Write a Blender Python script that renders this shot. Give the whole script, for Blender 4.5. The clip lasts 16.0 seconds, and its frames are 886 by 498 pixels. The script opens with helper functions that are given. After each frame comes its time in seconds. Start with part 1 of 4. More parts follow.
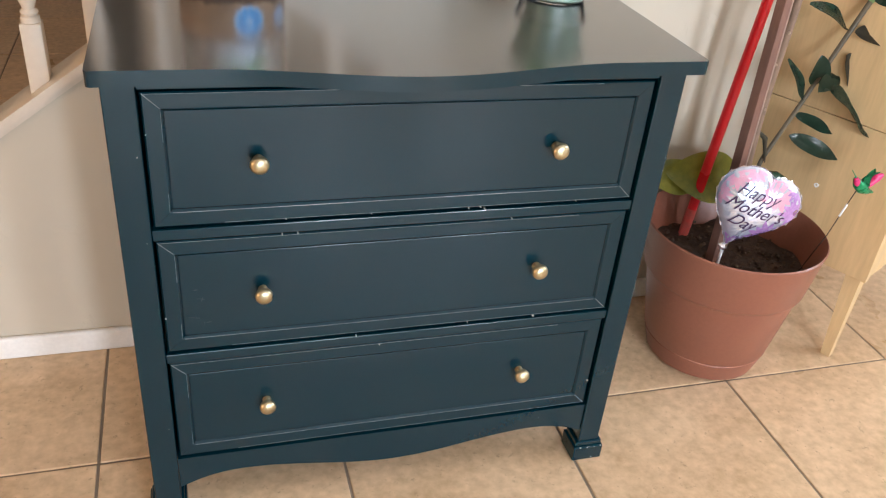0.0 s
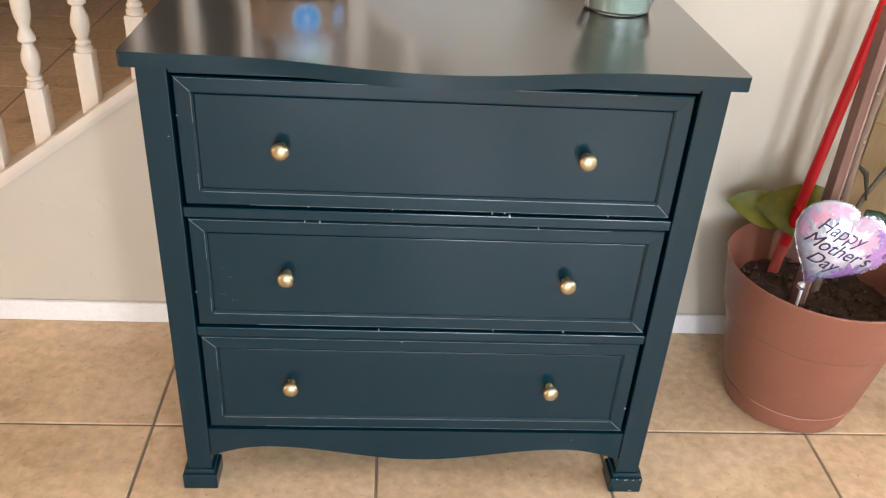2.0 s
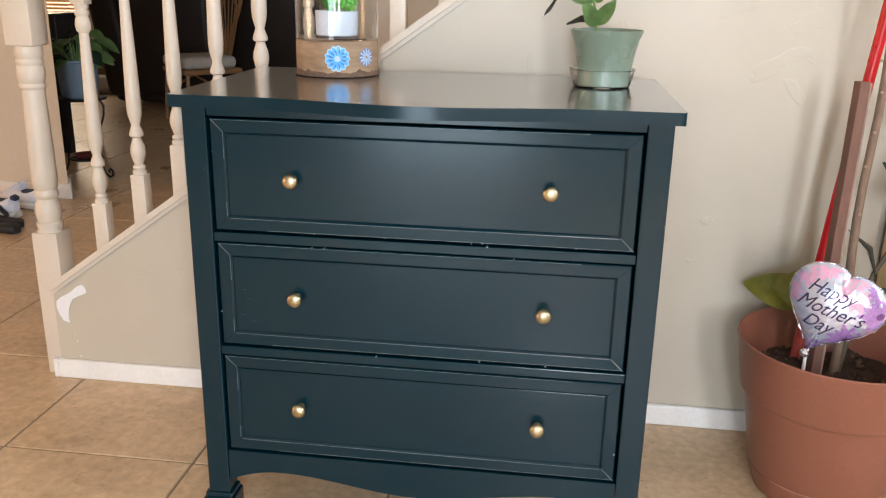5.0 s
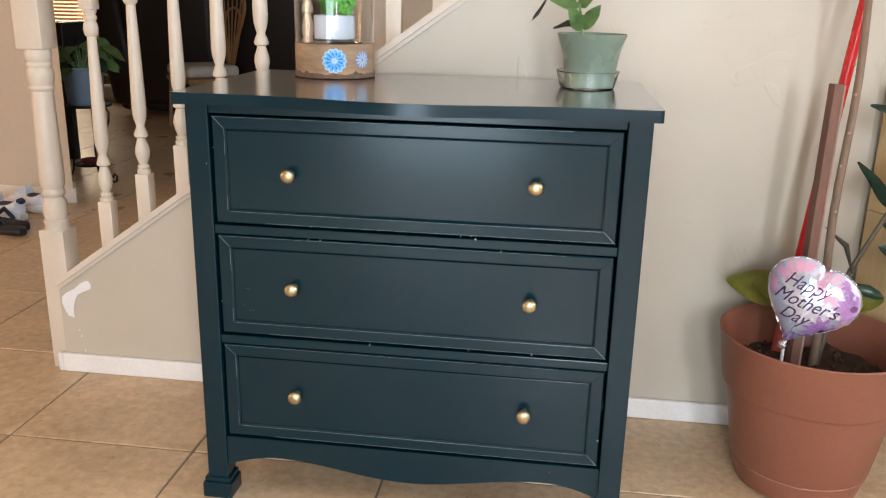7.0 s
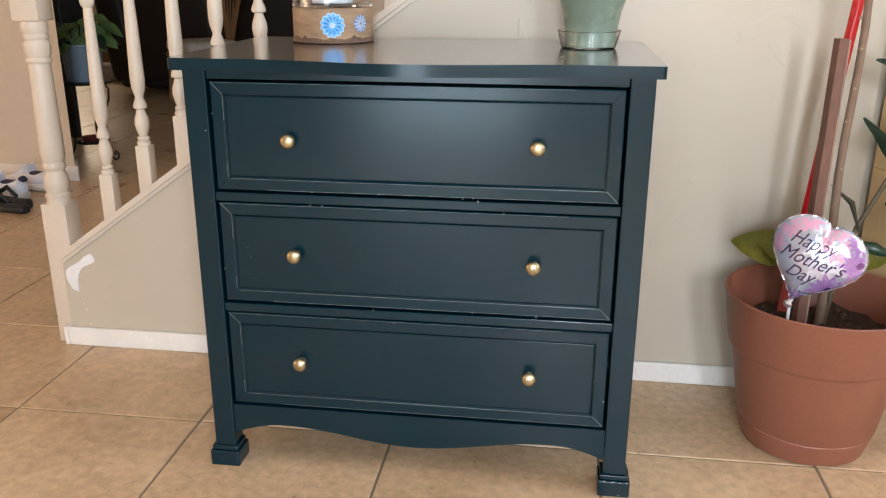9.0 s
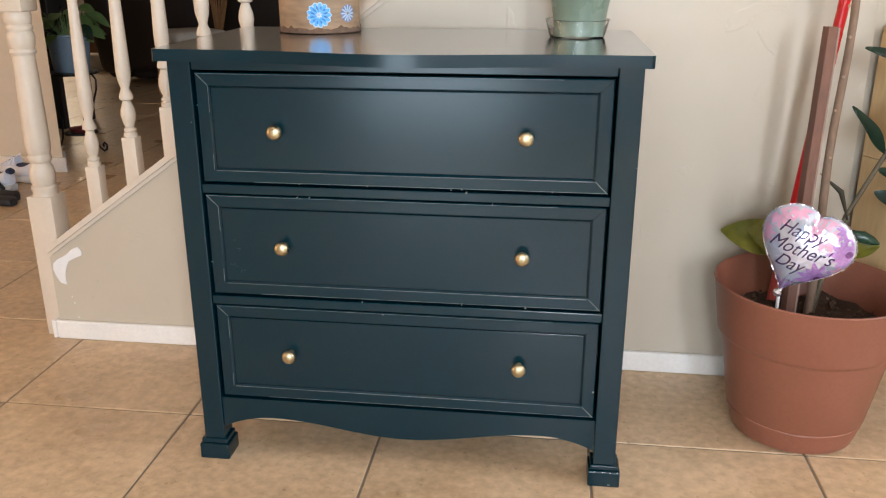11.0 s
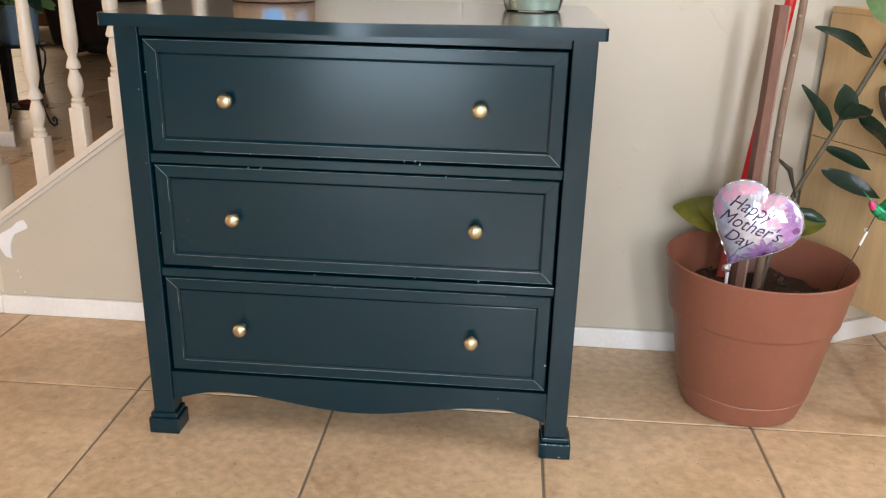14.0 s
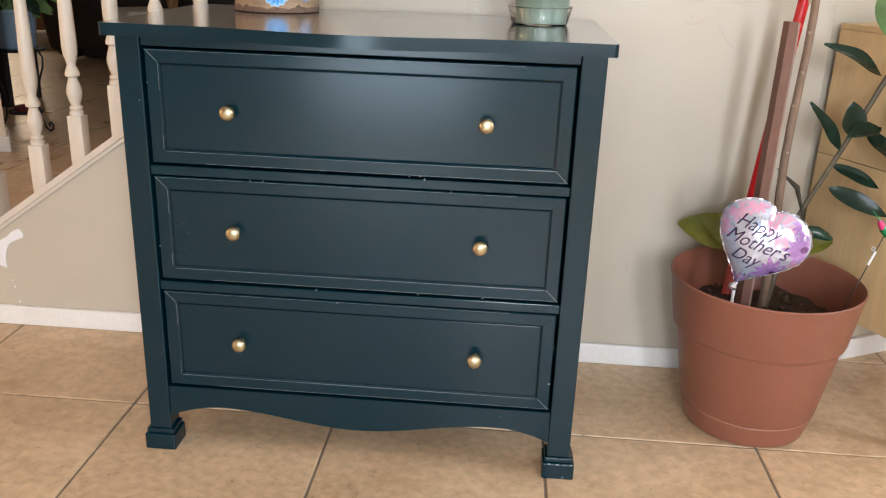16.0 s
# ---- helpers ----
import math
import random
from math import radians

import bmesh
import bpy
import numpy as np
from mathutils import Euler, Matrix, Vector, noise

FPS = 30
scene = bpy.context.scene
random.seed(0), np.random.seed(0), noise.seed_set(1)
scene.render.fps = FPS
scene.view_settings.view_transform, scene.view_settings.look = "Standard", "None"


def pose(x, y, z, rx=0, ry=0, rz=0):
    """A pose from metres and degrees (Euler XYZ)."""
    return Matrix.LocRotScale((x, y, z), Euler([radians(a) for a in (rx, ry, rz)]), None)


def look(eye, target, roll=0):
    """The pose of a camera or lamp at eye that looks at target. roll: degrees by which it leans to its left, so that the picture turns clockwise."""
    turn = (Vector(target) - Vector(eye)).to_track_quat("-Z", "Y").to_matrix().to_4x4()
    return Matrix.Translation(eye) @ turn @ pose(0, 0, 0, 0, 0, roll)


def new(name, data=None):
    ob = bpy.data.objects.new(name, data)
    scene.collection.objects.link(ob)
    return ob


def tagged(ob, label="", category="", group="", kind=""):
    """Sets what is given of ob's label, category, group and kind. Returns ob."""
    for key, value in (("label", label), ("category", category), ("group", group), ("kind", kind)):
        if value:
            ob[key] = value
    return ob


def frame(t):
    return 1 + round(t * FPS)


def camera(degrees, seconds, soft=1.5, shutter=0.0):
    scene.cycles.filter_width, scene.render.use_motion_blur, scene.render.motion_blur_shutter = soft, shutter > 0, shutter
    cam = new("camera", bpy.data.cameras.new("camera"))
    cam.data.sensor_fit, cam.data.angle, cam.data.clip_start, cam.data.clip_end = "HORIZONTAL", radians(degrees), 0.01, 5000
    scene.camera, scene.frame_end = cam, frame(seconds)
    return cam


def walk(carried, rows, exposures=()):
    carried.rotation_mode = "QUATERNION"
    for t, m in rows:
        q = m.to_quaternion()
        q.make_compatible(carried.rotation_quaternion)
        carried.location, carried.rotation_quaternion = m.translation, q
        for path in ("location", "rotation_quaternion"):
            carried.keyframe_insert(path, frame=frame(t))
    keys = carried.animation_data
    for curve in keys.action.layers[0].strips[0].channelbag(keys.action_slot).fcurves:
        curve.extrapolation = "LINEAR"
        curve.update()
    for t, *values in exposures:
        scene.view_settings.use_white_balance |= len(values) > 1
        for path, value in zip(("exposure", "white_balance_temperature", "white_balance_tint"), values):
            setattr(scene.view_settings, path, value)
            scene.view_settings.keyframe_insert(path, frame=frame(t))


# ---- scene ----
cam = camera(55.3, 16.0, soft=1.2)
PATH = [
    (0, (0.069, -1.131, 1.282), (0.609, 0.481, 0.23), 5.6),
    (0.5, (0.165, -1.061, 1.264), (0.613, 0.572, 0.201), 5.3),
    (1, (0.233, -1.042, 1.252), (0.592, 0.613, 0.188), 5.2),
    (1.5, (0.245, -1.121, 1.263), (0.5, 0.561, 0.211), 4.7),
    (2, (0.316, -1.187, 1.27), (0.45, 0.519, 0.235), 3.9),
    (2.5, (0.453, -1.199, 1.225), (0.435, 0.526, 0.212), 2.5),
    (3, (0.495, -1.211, 1.186), (0.386, 0.546, 0.236), 1.6),
    (3.5, (0.497, -1.191, 1.074), (0.334, 0.616, 0.234), 1.1),
    (4, (0.524, -1.24, 1.02), (0.318, 0.614, 0.299), 0.8),
    (4.5, (0.586, -1.394, 1.077), (0.354, 0.489, 0.444), 0.9),
    (7, (0.65, -1.541, 1.061), (0.405, 0.358, 0.483), 1.3),
    (7.5, (0.651, -1.538, 1.057), (0.405, 0.358, 0.471), 1.2),
    (8, (0.655, -1.541, 1.057), (0.4, 0.35, 0.46), 0.8),
    (8.5, (0.65, -1.539, 1.041), (0.398, 0.347, 0.425), 0.5),
    (9, (0.654, -1.539, 1.035), (0.401, 0.341, 0.403), 0.2),
    (11.5, (0.661, -1.528, 1.038), (0.435, 0.347, 0.381), 0.2),
    (12, (0.662, -1.53, 1.04), (0.453, 0.35, 0.388), 0.7),
    (12.5, (0.651, -1.525, 1.021), (0.458, 0.353, 0.361), 1.1),
    (13, (0.66, -1.529, 1.022), (0.48, 0.348, 0.357), 1.3),
    (13.5, (0.668, -1.523, 1.02), (0.511, 0.351, 0.34), 1.4),
    (14, (0.674, -1.529, 1.014), (0.535, 0.343, 0.323), 1.4),
    (14.5, (0.681, -1.526, 1.016), (0.551, 0.343, 0.316), 1.5),
    (15, (0.675, -1.524, 1.01), (0.551, 0.345, 0.31), 1.8),
    (15.5, (0.668, -1.519, 1.022), (0.543, 0.353, 0.33), 1.9),
    (16, (0.653, -1.501, 1.022), (0.526, 0.377, 0.346), 2.1),
]
walk(cam, [(t, look(eye, target, roll)) for t, eye, target, roll in PATH],
     exposures=[(0, 0.28, 5800, 10), (2.0, 0.33, 5880, 10), (3.5, 0.43, 6000, 10), (4.0, 0.38, 6000, 10), (4.5, 0.15, 6000, 10), (5.2, 0.05, 6000, 10), (6.8, -0.03, 6000, 10), (16.0, 0.03, 6000, 10)])

# ---- light ----
world = bpy.data.worlds.new("sky")
scene.world = world
world.use_nodes = True
wn = world.node_tree
sky = wn.nodes.new("ShaderNodeTexSky")
sky.sky_type, sky.sun_disc = "NISHITA", False
sky.sun_elevation, sky.sun_rotation = radians(50), radians(120)
wn.links.new(sky.outputs[0], wn.nodes["Background"].inputs[0])
wn.nodes["Background"].inputs[1].default_value = 0.12
sun = new("sun", bpy.data.lights.new("sun", "SUN"))
sun.data.energy, sun.data.angle, sun.data.color = 2.0, radians(0.5), (1, 0.95, 0.87)
sun.matrix_world = look((0, 0, 10), (-4, 7, 0))


def window_light(name, eye, target, w, h, watts, colour):
    lamp = new(name, bpy.data.lights.new(name, "AREA"))
    lamp.data.shape, lamp.data.size, lamp.data.size_y = "RECTANGLE", w, h
    lamp.data.energy, lamp.data.color = watts, colour
    lamp.matrix_world = look(eye, target)
    return lamp


window_light("window_light_right", (4.30, -0.85, 2.05), (0, -0.5, 0.2), 1.6, 1.1, 52, (0.97, 0.98, 1.0))
window_light("window_light_back", (-0.02, -3.58, 0.57), (-0.02, 0, 0.57), 0.9, 0.96, 22, (0.80, 0.93, 1.0))
for wx in (0.80, 1.72):
    window_light("window_light_side", (wx, -3.58, 1.42), (wx, 0, 0.6), 0.30, 1.25, 48, (0.95, 0.97, 1.0))
# added orange fill for the stair wall, standing in for warm floor bounce
window_light("warm_fill_left", (-5.95, -1.9, 1.3), (0, 0.2, 0.5), 1.6, 1.7, 84, (1.0, 0.58, 0.27))
window_light("window_light_far", (-4.95, 7.55, 1.2), (-3.5, 0, 1.0), 0.6, 1.0, 12, (1.0, 0.76, 0.5))


# ---- materials ----
def material(name, base, rough=0.5, metal=0.0, vary=0.12, scale=6.0, fine=60.0, bump=0.1, dist=0.002, tint=None,
             per_piece=False, low=0.3, high=0.7, blend=0.4, stretch=(1, 1, 1), rough_vary=0.1, coat=0.0, spec=0.5):
    """A surface with broad and fine variation of tone, gloss and relief, at real size."""
    m = bpy.data.materials.new(name)
    m.use_nodes = True
    nt = m.node_tree
    n, l = nt.nodes, nt.links
    b = n["Principled BSDF"]
    b.inputs["Metallic"].default_value = metal
    b.inputs["Coat Weight"].default_value = coat
    b.inputs["Coat Roughness"].default_value = 0.16
    b.inputs["Specular IOR Level"].default_value = spec
    tc = n.new("ShaderNodeTexCoord")
    mp = n.new("ShaderNodeMapping")
    mp.inputs["Scale"].default_value = stretch
    l.new(tc.outputs["Object"], mp.inputs["Vector"])
    vec = mp.outputs[0]
    if per_piece:
        oi = n.new("ShaderNodeObjectInfo")
        mul = n.new("ShaderNodeMath")
        mul.operation = "MULTIPLY"
        mul.inputs[1].default_value = 57.0
        l.new(oi.outputs["Random"], mul.inputs[0])
        add = n.new("ShaderNodeVectorMath")
        l.new(vec, add.inputs[0])
        l.new(mul.outputs[0], add.inputs[1])
        vec = add.outputs[0]
    broad, grain = n.new("ShaderNodeTexNoise"), n.new("ShaderNodeTexNoise")
    for t, s, d in ((broad, scale, 3), (grain, fine, 5)):
        t.inputs["Scale"].default_value, t.inputs["Detail"].default_value = s, d
        l.new(vec, t.inputs["Vector"])
    ramp = n.new("ShaderNodeValToRGB")
    dark = [c * (1 - vary) for c in base]
    light = [min(1, c * (1 + vary)) for c in base]
    if tint:
        dark = tint
    ramp.color_ramp.elements[0].position, ramp.color_ramp.elements[1].position = low, high
    ramp.color_ramp.elements[0].color, ramp.color_ramp.elements[1].color = (*dark, 1), (*light, 1)
    mix = n.new("ShaderNodeMix")
    mix.inputs[0].default_value = blend
    l.new(broad.outputs["Fac"], mix.inputs[2])
    l.new(grain.outputs["Fac"], mix.inputs[3])
    l.new(mix.outputs[0], ramp.inputs[0])
    l.new(ramp.outputs[0], b.inputs["Base Color"])
    mr = n.new("ShaderNodeMapRange")
    mr.inputs[1].default_value, mr.inputs[2].default_value = 0.3, 0.7
    mr.inputs[3].default_value, mr.inputs[4].default_value = max(0.02, rough - rough_vary), min(1, rough + rough_vary)
    l.new(broad.outputs["Fac"], mr.inputs[0])
    l.new(mr.outputs[0], b.inputs["Roughness"])
    if bump:
        bp = n.new("ShaderNodeBump")
        bp.inputs["Strength"].default_value, bp.inputs["Distance"].default_value = bump, dist
        l.new(grain.outputs["Fac"], bp.inputs["Height"])
        l.new(bp.outputs[0], b.inputs["Normal"])
    return m


PAINT = material("navy_satin_paint", (0.0012, 0.0195, 0.0300), 0.20, vary=0.04, scale=2.5, fine=220, low=0.1, high=0.9, blend=0.8, bump=0.0, rough_vary=0.0, spec=0.42)
TOPPAINT = material("navy_satin_top", (0.009, 0.014, 0.018), 0.21, vary=0.03, scale=2.5, fine=220, low=0.1, high=0.9, blend=0.8, bump=0.03, dist=0.0004, rough_vary=0.0, spec=1.0, coat=0.9)
CHIP = material("bared_primer", (0.6, 0.58, 0.54), 0.7)
BRASS = material("antique_brass", (0.53, 0.46, 0.29), 0.37, metal=1.0, vary=0.12, scale=40, fine=300, bump=0.05, dist=0.0004)
WALL = material("trowelled_cream_plaster", (0.560, 0.504, 0.402), 0.42, vary=0.04, scale=3, fine=9, bump=0.3, dist=0.005)
nt = WALL.node_tree  # raised, flattened trowel strokes
stroke, edge, relief = nt.nodes.new("ShaderNodeTexNoise"), nt.nodes.new("ShaderNodeMapRange"), nt.nodes.new("ShaderNodeBump")
stroke.inputs["Scale"].default_value, stroke.inputs["Detail"].default_value, stroke.inputs["Distortion"].default_value = 8.0, 6.0, 1.2
edge.inputs[1].default_value, edge.inputs[2].default_value = 0.61, 0.655
relief.inputs["Strength"].default_value, relief.inputs["Distance"].default_value = 0.34, 0.0020
nt.links.new(nt.nodes["Texture Coordinate"].outputs["Object"], stroke.inputs["Vector"])
nt.links.new(stroke.outputs["Fac"], edge.inputs[0])
nt.links.new(edge.outputs[0], relief.inputs["Height"])
nt.links.new(nt.nodes["Bump"].outputs[0], relief.inputs["Normal"])
nt.links.new(relief.outputs[0], nt.nodes["Principled BSDF"].inputs["Normal"])
FARWALL = material("cream_wall_paint", (0.66, 0.59, 0.48), 0.7, vary=0.05, scale=2, fine=40, bump=0.1)
CEIL = material("white_ceiling_paint", (0.78, 0.77, 0.74), 0.9, vary=0.03, scale=2, fine=60)
TRIM = material("cream_gloss_trim", (0.68, 0.595, 0.485), 0.38, vary=0.05, scale=8, fine=90, bump=0.06, dist=0.001)
BASEB = material("white_baseboard_paint", (0.85, 0.83, 0.79), 0.45, vary=0.08, scale=9, fine=120, bump=0.08, dist=0.001)
TILE = material("beige_ceramic_tile", (0.66, 0.485, 0.305), 0.36, vary=0.11, scale=5, fine=46, tint=(0.47, 0.32, 0.18), per_piece=True, low=0.32, high=0.64, blend=0.55, bump=0.12, dist=0.002)
nt = TILE.node_tree  # small dark flecks in clusters
fleck, fm, dark = nt.nodes.new("ShaderNodeTexNoise"), nt.nodes.new("ShaderNodeMapRange"), nt.nodes.new("ShaderNodeMix")
fleck.inputs["Scale"].default_value, fleck.inputs["Detail"].default_value, fleck.inputs["Roughness"].default_value = 64.0, 6.0, 0.7
fm.inputs[1].default_value, fm.inputs[2].default_value, fm.inputs[4].default_value = 0.6, 0.72, 0.6
dark.data_type = "RGBA"
dark.inputs["B"].default_value = (0.20, 0.125, 0.07, 1)
nt.links.new(nt.nodes["Vector Math"].outputs[0], fleck.inputs["Vector"])
nt.links.new(fleck.outputs["Fac"], fm.inputs[0])
nt.links.new(fm.outputs[0], dark.inputs[0])
nt.links.new(nt.nodes["Color Ramp"].outputs[0], dark.inputs["A"])
nt.links.new(dark.outputs["Result"], nt.nodes["Principled BSDF"].inputs["Base Color"])
GROUT = material("grey_brown_grout", (0.235, 0.185, 0.135), 0.9, vary=0.2, scale=10, fine=200, bump=0.3)
TERRA = material("terracotta_plastic", (0.255, 0.096, 0.058), 0.42, vary=0.12, scale=5, fine=120, bump=0.05, dist=0.001)
OAK = material("pale_oak_veneer", (0.60, 0.425, 0.215), 0.42, vary=0.13, scale=4, fine=24, stretch=(6, 6, 0.7), bump=0.05, dist=0.001)
PATCH = material("white_filler", (0.82, 0.82, 0.82), 0.8, vary=0.04, scale=20, fine=90, bump=0.3)


# ---- mesh helpers ----
def part(name, bm, mat, parent=None, label="", smooth=False):
    me = bpy.data.meshes.new(name)
    bmesh.ops.recalc_face_normals(bm, faces=bm.faces)
    if smooth:
        for f in bm.faces:
            f.smooth = True
    bm.to_mesh(me)
    bm.free()
    me.materials.append(mat)
    if smooth:
        me.set_sharp_from_angle(angle=radians(40))
    ob = new(name, me)
    if parent:
        ob.parent = parent
    if label:
        ob["label"] = label
    return ob


def thing(name, m, label, category, group="", kind=""):
    ob = new(name)
    ob.empty_display_size = 0.1
    ob.matrix_basis = m
    return tagged(ob, label, category, group, kind)


def box(bm, x0, y0, z0, x1, y1, z1, bevel=0.0, seg=2):
    g = bmesh.ops.create_cube(bm, size=1)
    vs = g["verts"]
    for v in vs:
        v.co = Vector(((x0 + x1) / 2 + v.co.x * (x1 - x0), (y0 + y1) / 2 + v.co.y * (y1 - y0), (z0 + z1) / 2 + v.co.z * (z1 - z0)))
    if bevel:
        es = {e for v in vs for e in v.link_edges}
        bmesh.ops.bevel(bm, geom=list(es), offset=bevel, segments=seg, affect="EDGES", profile=0.5)
    return bm


def a_box(*a, **k):
    return box(bmesh.new(), *a, **k)


def lathe(bm, profile, seg=24, cx=0.0, cy=0.0):
    rings = []
    for r, z in profile:
        if r < 1e-5:
            rings.append([bm.verts.new((cx, cy, z))])
        else:
            rings.append([bm.verts.new((cx + r * math.cos(2 * math.pi * i / seg), cy + r * math.sin(2 * math.pi * i / seg), z)) for i in range(seg)])
    for a, b in zip(rings, rings[1:]):
        for i in range(seg):
            j = (i + 1) % seg
            if len(a) == 1 and len(b) == 1:
                break
            if len(a) == 1:
                bm.faces.new((a[0], b[i], b[j]))
            elif len(b) == 1:
                bm.faces.new((a[i], b[0], a[j]))
            else:
                bm.faces.new((a[i], b[i], b[j], a[j]))
    return bm


def tube(bm, pts, radii, seg=10, cap=True):
    pts = [Vector(p) for p in pts]
    if not isinstance(radii, (list, tuple)):
        radii = [radii] * len(pts)
    rings, side = [], None
    for i, p in enumerate(pts):
        d = (pts[min(i + 1, len(pts) - 1)] - pts[max(i - 1, 0)]).normalized()
        if side is None:
            side = d.orthogonal().normalized()
        side = (side - d * side.dot(d)).normalized()
        up = d.cross(side)
        rings.append([bm.verts.new(p + radii[i] * (math.cos(2 * math.pi * k / seg) * side + math.sin(2 * math.pi * k / seg) * up)) for k in range(seg)])
    for a, b in zip(rings, rings[1:]):
        for k in range(seg):
            bm.faces.new((a[k], a[(k + 1) % seg], b[(k + 1) % seg], b[k]))
    if cap:
        bm.faces.new(rings[0][::-1])
        bm.faces.new(rings[-1])
    return bm


def prism(bm, outline, axis, a, b):
    """An outline in the two other axes, drawn out along one axis from a to b."""
    def at(p, h):
        return {"x": (h, p[0], p[1]), "y": (p[0], h, p[1]), "z": (p[0], p[1], h)}[axis]
    lo = [bm.verts.new(at(p, a)) for p in outline]
    hi = [bm.verts.new(at(p, b)) for p in outline]
    n = len(outline)
    bm.faces.new(lo[::-1])
    bm.faces.new(hi)
    for i in range(n):
        bm.faces.new((lo[i], lo[(i + 1) % n], hi[(i + 1) % n], hi[i]))
    return bm


def soft(bm, offset, seg=2, sharp=40):
    es = [e for e in bm.edges if len(e.link_faces) == 2 and e.calc_face_angle(0) > radians(sharp)]
    bmesh.ops.bevel(bm, geom=es, offset=offset, segments=seg, affect="EDGES", profile=0.5)
    return bm


# ---- the room ----
WY = 0.533            # face of the wall behind the dresser
SLOPE, CAP0 = 0.713, 0.742   # the sloping stair wall: underside of its cap is CAP0 + SLOPE * x
CX = 1.36             # where the wall turns
TURNED = Vector((0.888, 0.46, 0))


def setting(name, bm, mat, label, category):
    return tagged(part(name, bm, mat), label, category, kind="structure")


floor = setting("floor", a_box(-6.2, -3.8, -0.2, 4.6, 7.8, -0.003), GROUT, "grey-brown grout bed under beige ceramic tiles", "floor")
setting("ceiling", a_box(-6.2, -3.8, 2.75, 4.6, 7.8, 2.9), CEIL, "plain white painted ceiling", "ceiling")

low = CAP0 + SLOPE * -0.70
bm = prism(bmesh.new(), [(-0.70, 0), (CX + 0.02, 0), (CX + 0.02, CAP0 + SLOPE * (CX + 0.02)), (-0.70, low)], "y", WY, WY + 0.09)
soft(bm, 0.012, 3)
setting("wall_stair", bm, WALL, "cream trowelled plaster stair wall with sloping top", "wall")
p0 = Vector((CX, WY, 0))
p1 = p0 + TURNED * 3.36
nrm = Vector((-TURNED.y, TURNED.x, 0))
bm = prism(bmesh.new(), [tuple(p0.xy), tuple(p1.xy), tuple((p1 + nrm * 0.12).xy), tuple((p0 + nrm * 0.12).xy)], "z", 0, 2.75)
setting("wall_turned", soft(bm, 0.012, 3), WALL, "cream trowelled plaster wall behind the wooden cabinet", "wall")
# lower baseboards
bm = a_box(-0.705, WY - 0.014, 0, CX + 0.004, WY, 0.056)
setting("baseboard_1", soft(bm, 0.005, 3), BASEB, "white painted low baseboard, scuffed", "baseboard")
q = p1 - nrm * 0.014
bm = prism(bmesh.new(), [tuple((p0 - nrm * 0.014).xy), tuple(q.xy), tuple(p1.xy), tuple(p0.xy)], "z", 0, 0.056)
setting("baseboard_2", soft(bm, 0.005, 3), BASEB, "white painted low baseboard along the turned wall", "baseboard")
bm = a_box(-0.719, WY - 0.014, 0, -0.7055, WY + 0.09, 0.056)
setting("baseboard_3", soft(bm, 0.005, 3), BASEB, "white painted baseboard end around the stair wall", "baseboard")

# shell of the house behind the camera and beyond the stair
setting("wall_entry", soft(prism(bmesh.new(), [(-6, 2.37), (-1.755, 2.37), (-1.835, 2.5), (-6, 2.5)], "z", 0, 2.75), 0.01, 3), FARWALL, "cream painted wall end beside the passage", "wall")
setting("baseboard_4", a_box(-6, 2.355, 0, -1.735, 2.37, 0.075, bevel=0.004), BASEB, "white painted baseboard", "baseboard")
setting("baseboard_5", prism(bmesh.new(), [(-1.754, 2.3705), (-1.737, 2.3705), (-1.817, 2.5), (-1.834, 2.5)], "z", 0, 0.075), BASEB, "white painted baseboard end", "baseboard")
setting("wall_behind_stair", a_box(-0.06, 1.5, 0, 4.5, 1.62, 2.75, bevel=0.01), FARWALL, "cream painted wall in shade behind the stair", "wall")


def pierced(name, plane, a0, a1, openings, z0, z1, t):
    """A wall with window openings of one height, of butted blocks; plane 'x' or 'y' at t, 0.15 thick."""
    bm = bmesh.new()
    blocks, start = [], a0
    for o0, o1 in openings:
        blocks += [(start, o0, 0, 2.75), (o0, o1, 0, z0), (o0, o1, z1, 2.75)]
        start = o1
    for u0, u1, v0, v1 in blocks + [(start, a1, 0, 2.75)]:
        if plane == "x":
            box(bm, t, u0, v0, t + 0.15, u1, v1)
        else:
            box(bm, u0, t - 0.15, v0, u1, t, v1)
    setting(name, bm, FARWALL, "cream painted wall with a window opening", "wall")


pierced("wall_right", "x", -3.8, 1.5, [(-1.7, 0.0)], 1.45, 2.65, 4.35)
pierced("wall_far", "y", -6, 4.5, [(-5.27, -4.63)], 0.64, 1.7, 7.8)
pierced("wall_back", "y", -6, 4.35, [(-0.63, 0.47), (0.60, 1.0), (1.52, 1.92)], 0.06, 2.08, -3.6)
# unseen opening, added to hold the warm fill lamp
pierced("wall_left", "x", -3.8, 7.8, [(-2.75, -1.05)], 0.42, 2.18, -6.15)

# ---- dresser ----
H, HW = 0.876, 0.45
dresser = thing("dresser", pose(0.3875, 0, 0), "dark navy painted three-drawer wooden dresser with brass knobs, edges chipped", "dresser")


def bulge(x):
    return 0.5 * (1 + math.cos(math.pi * x / 0.31)) if abs(x) < 0.31 else 0.0


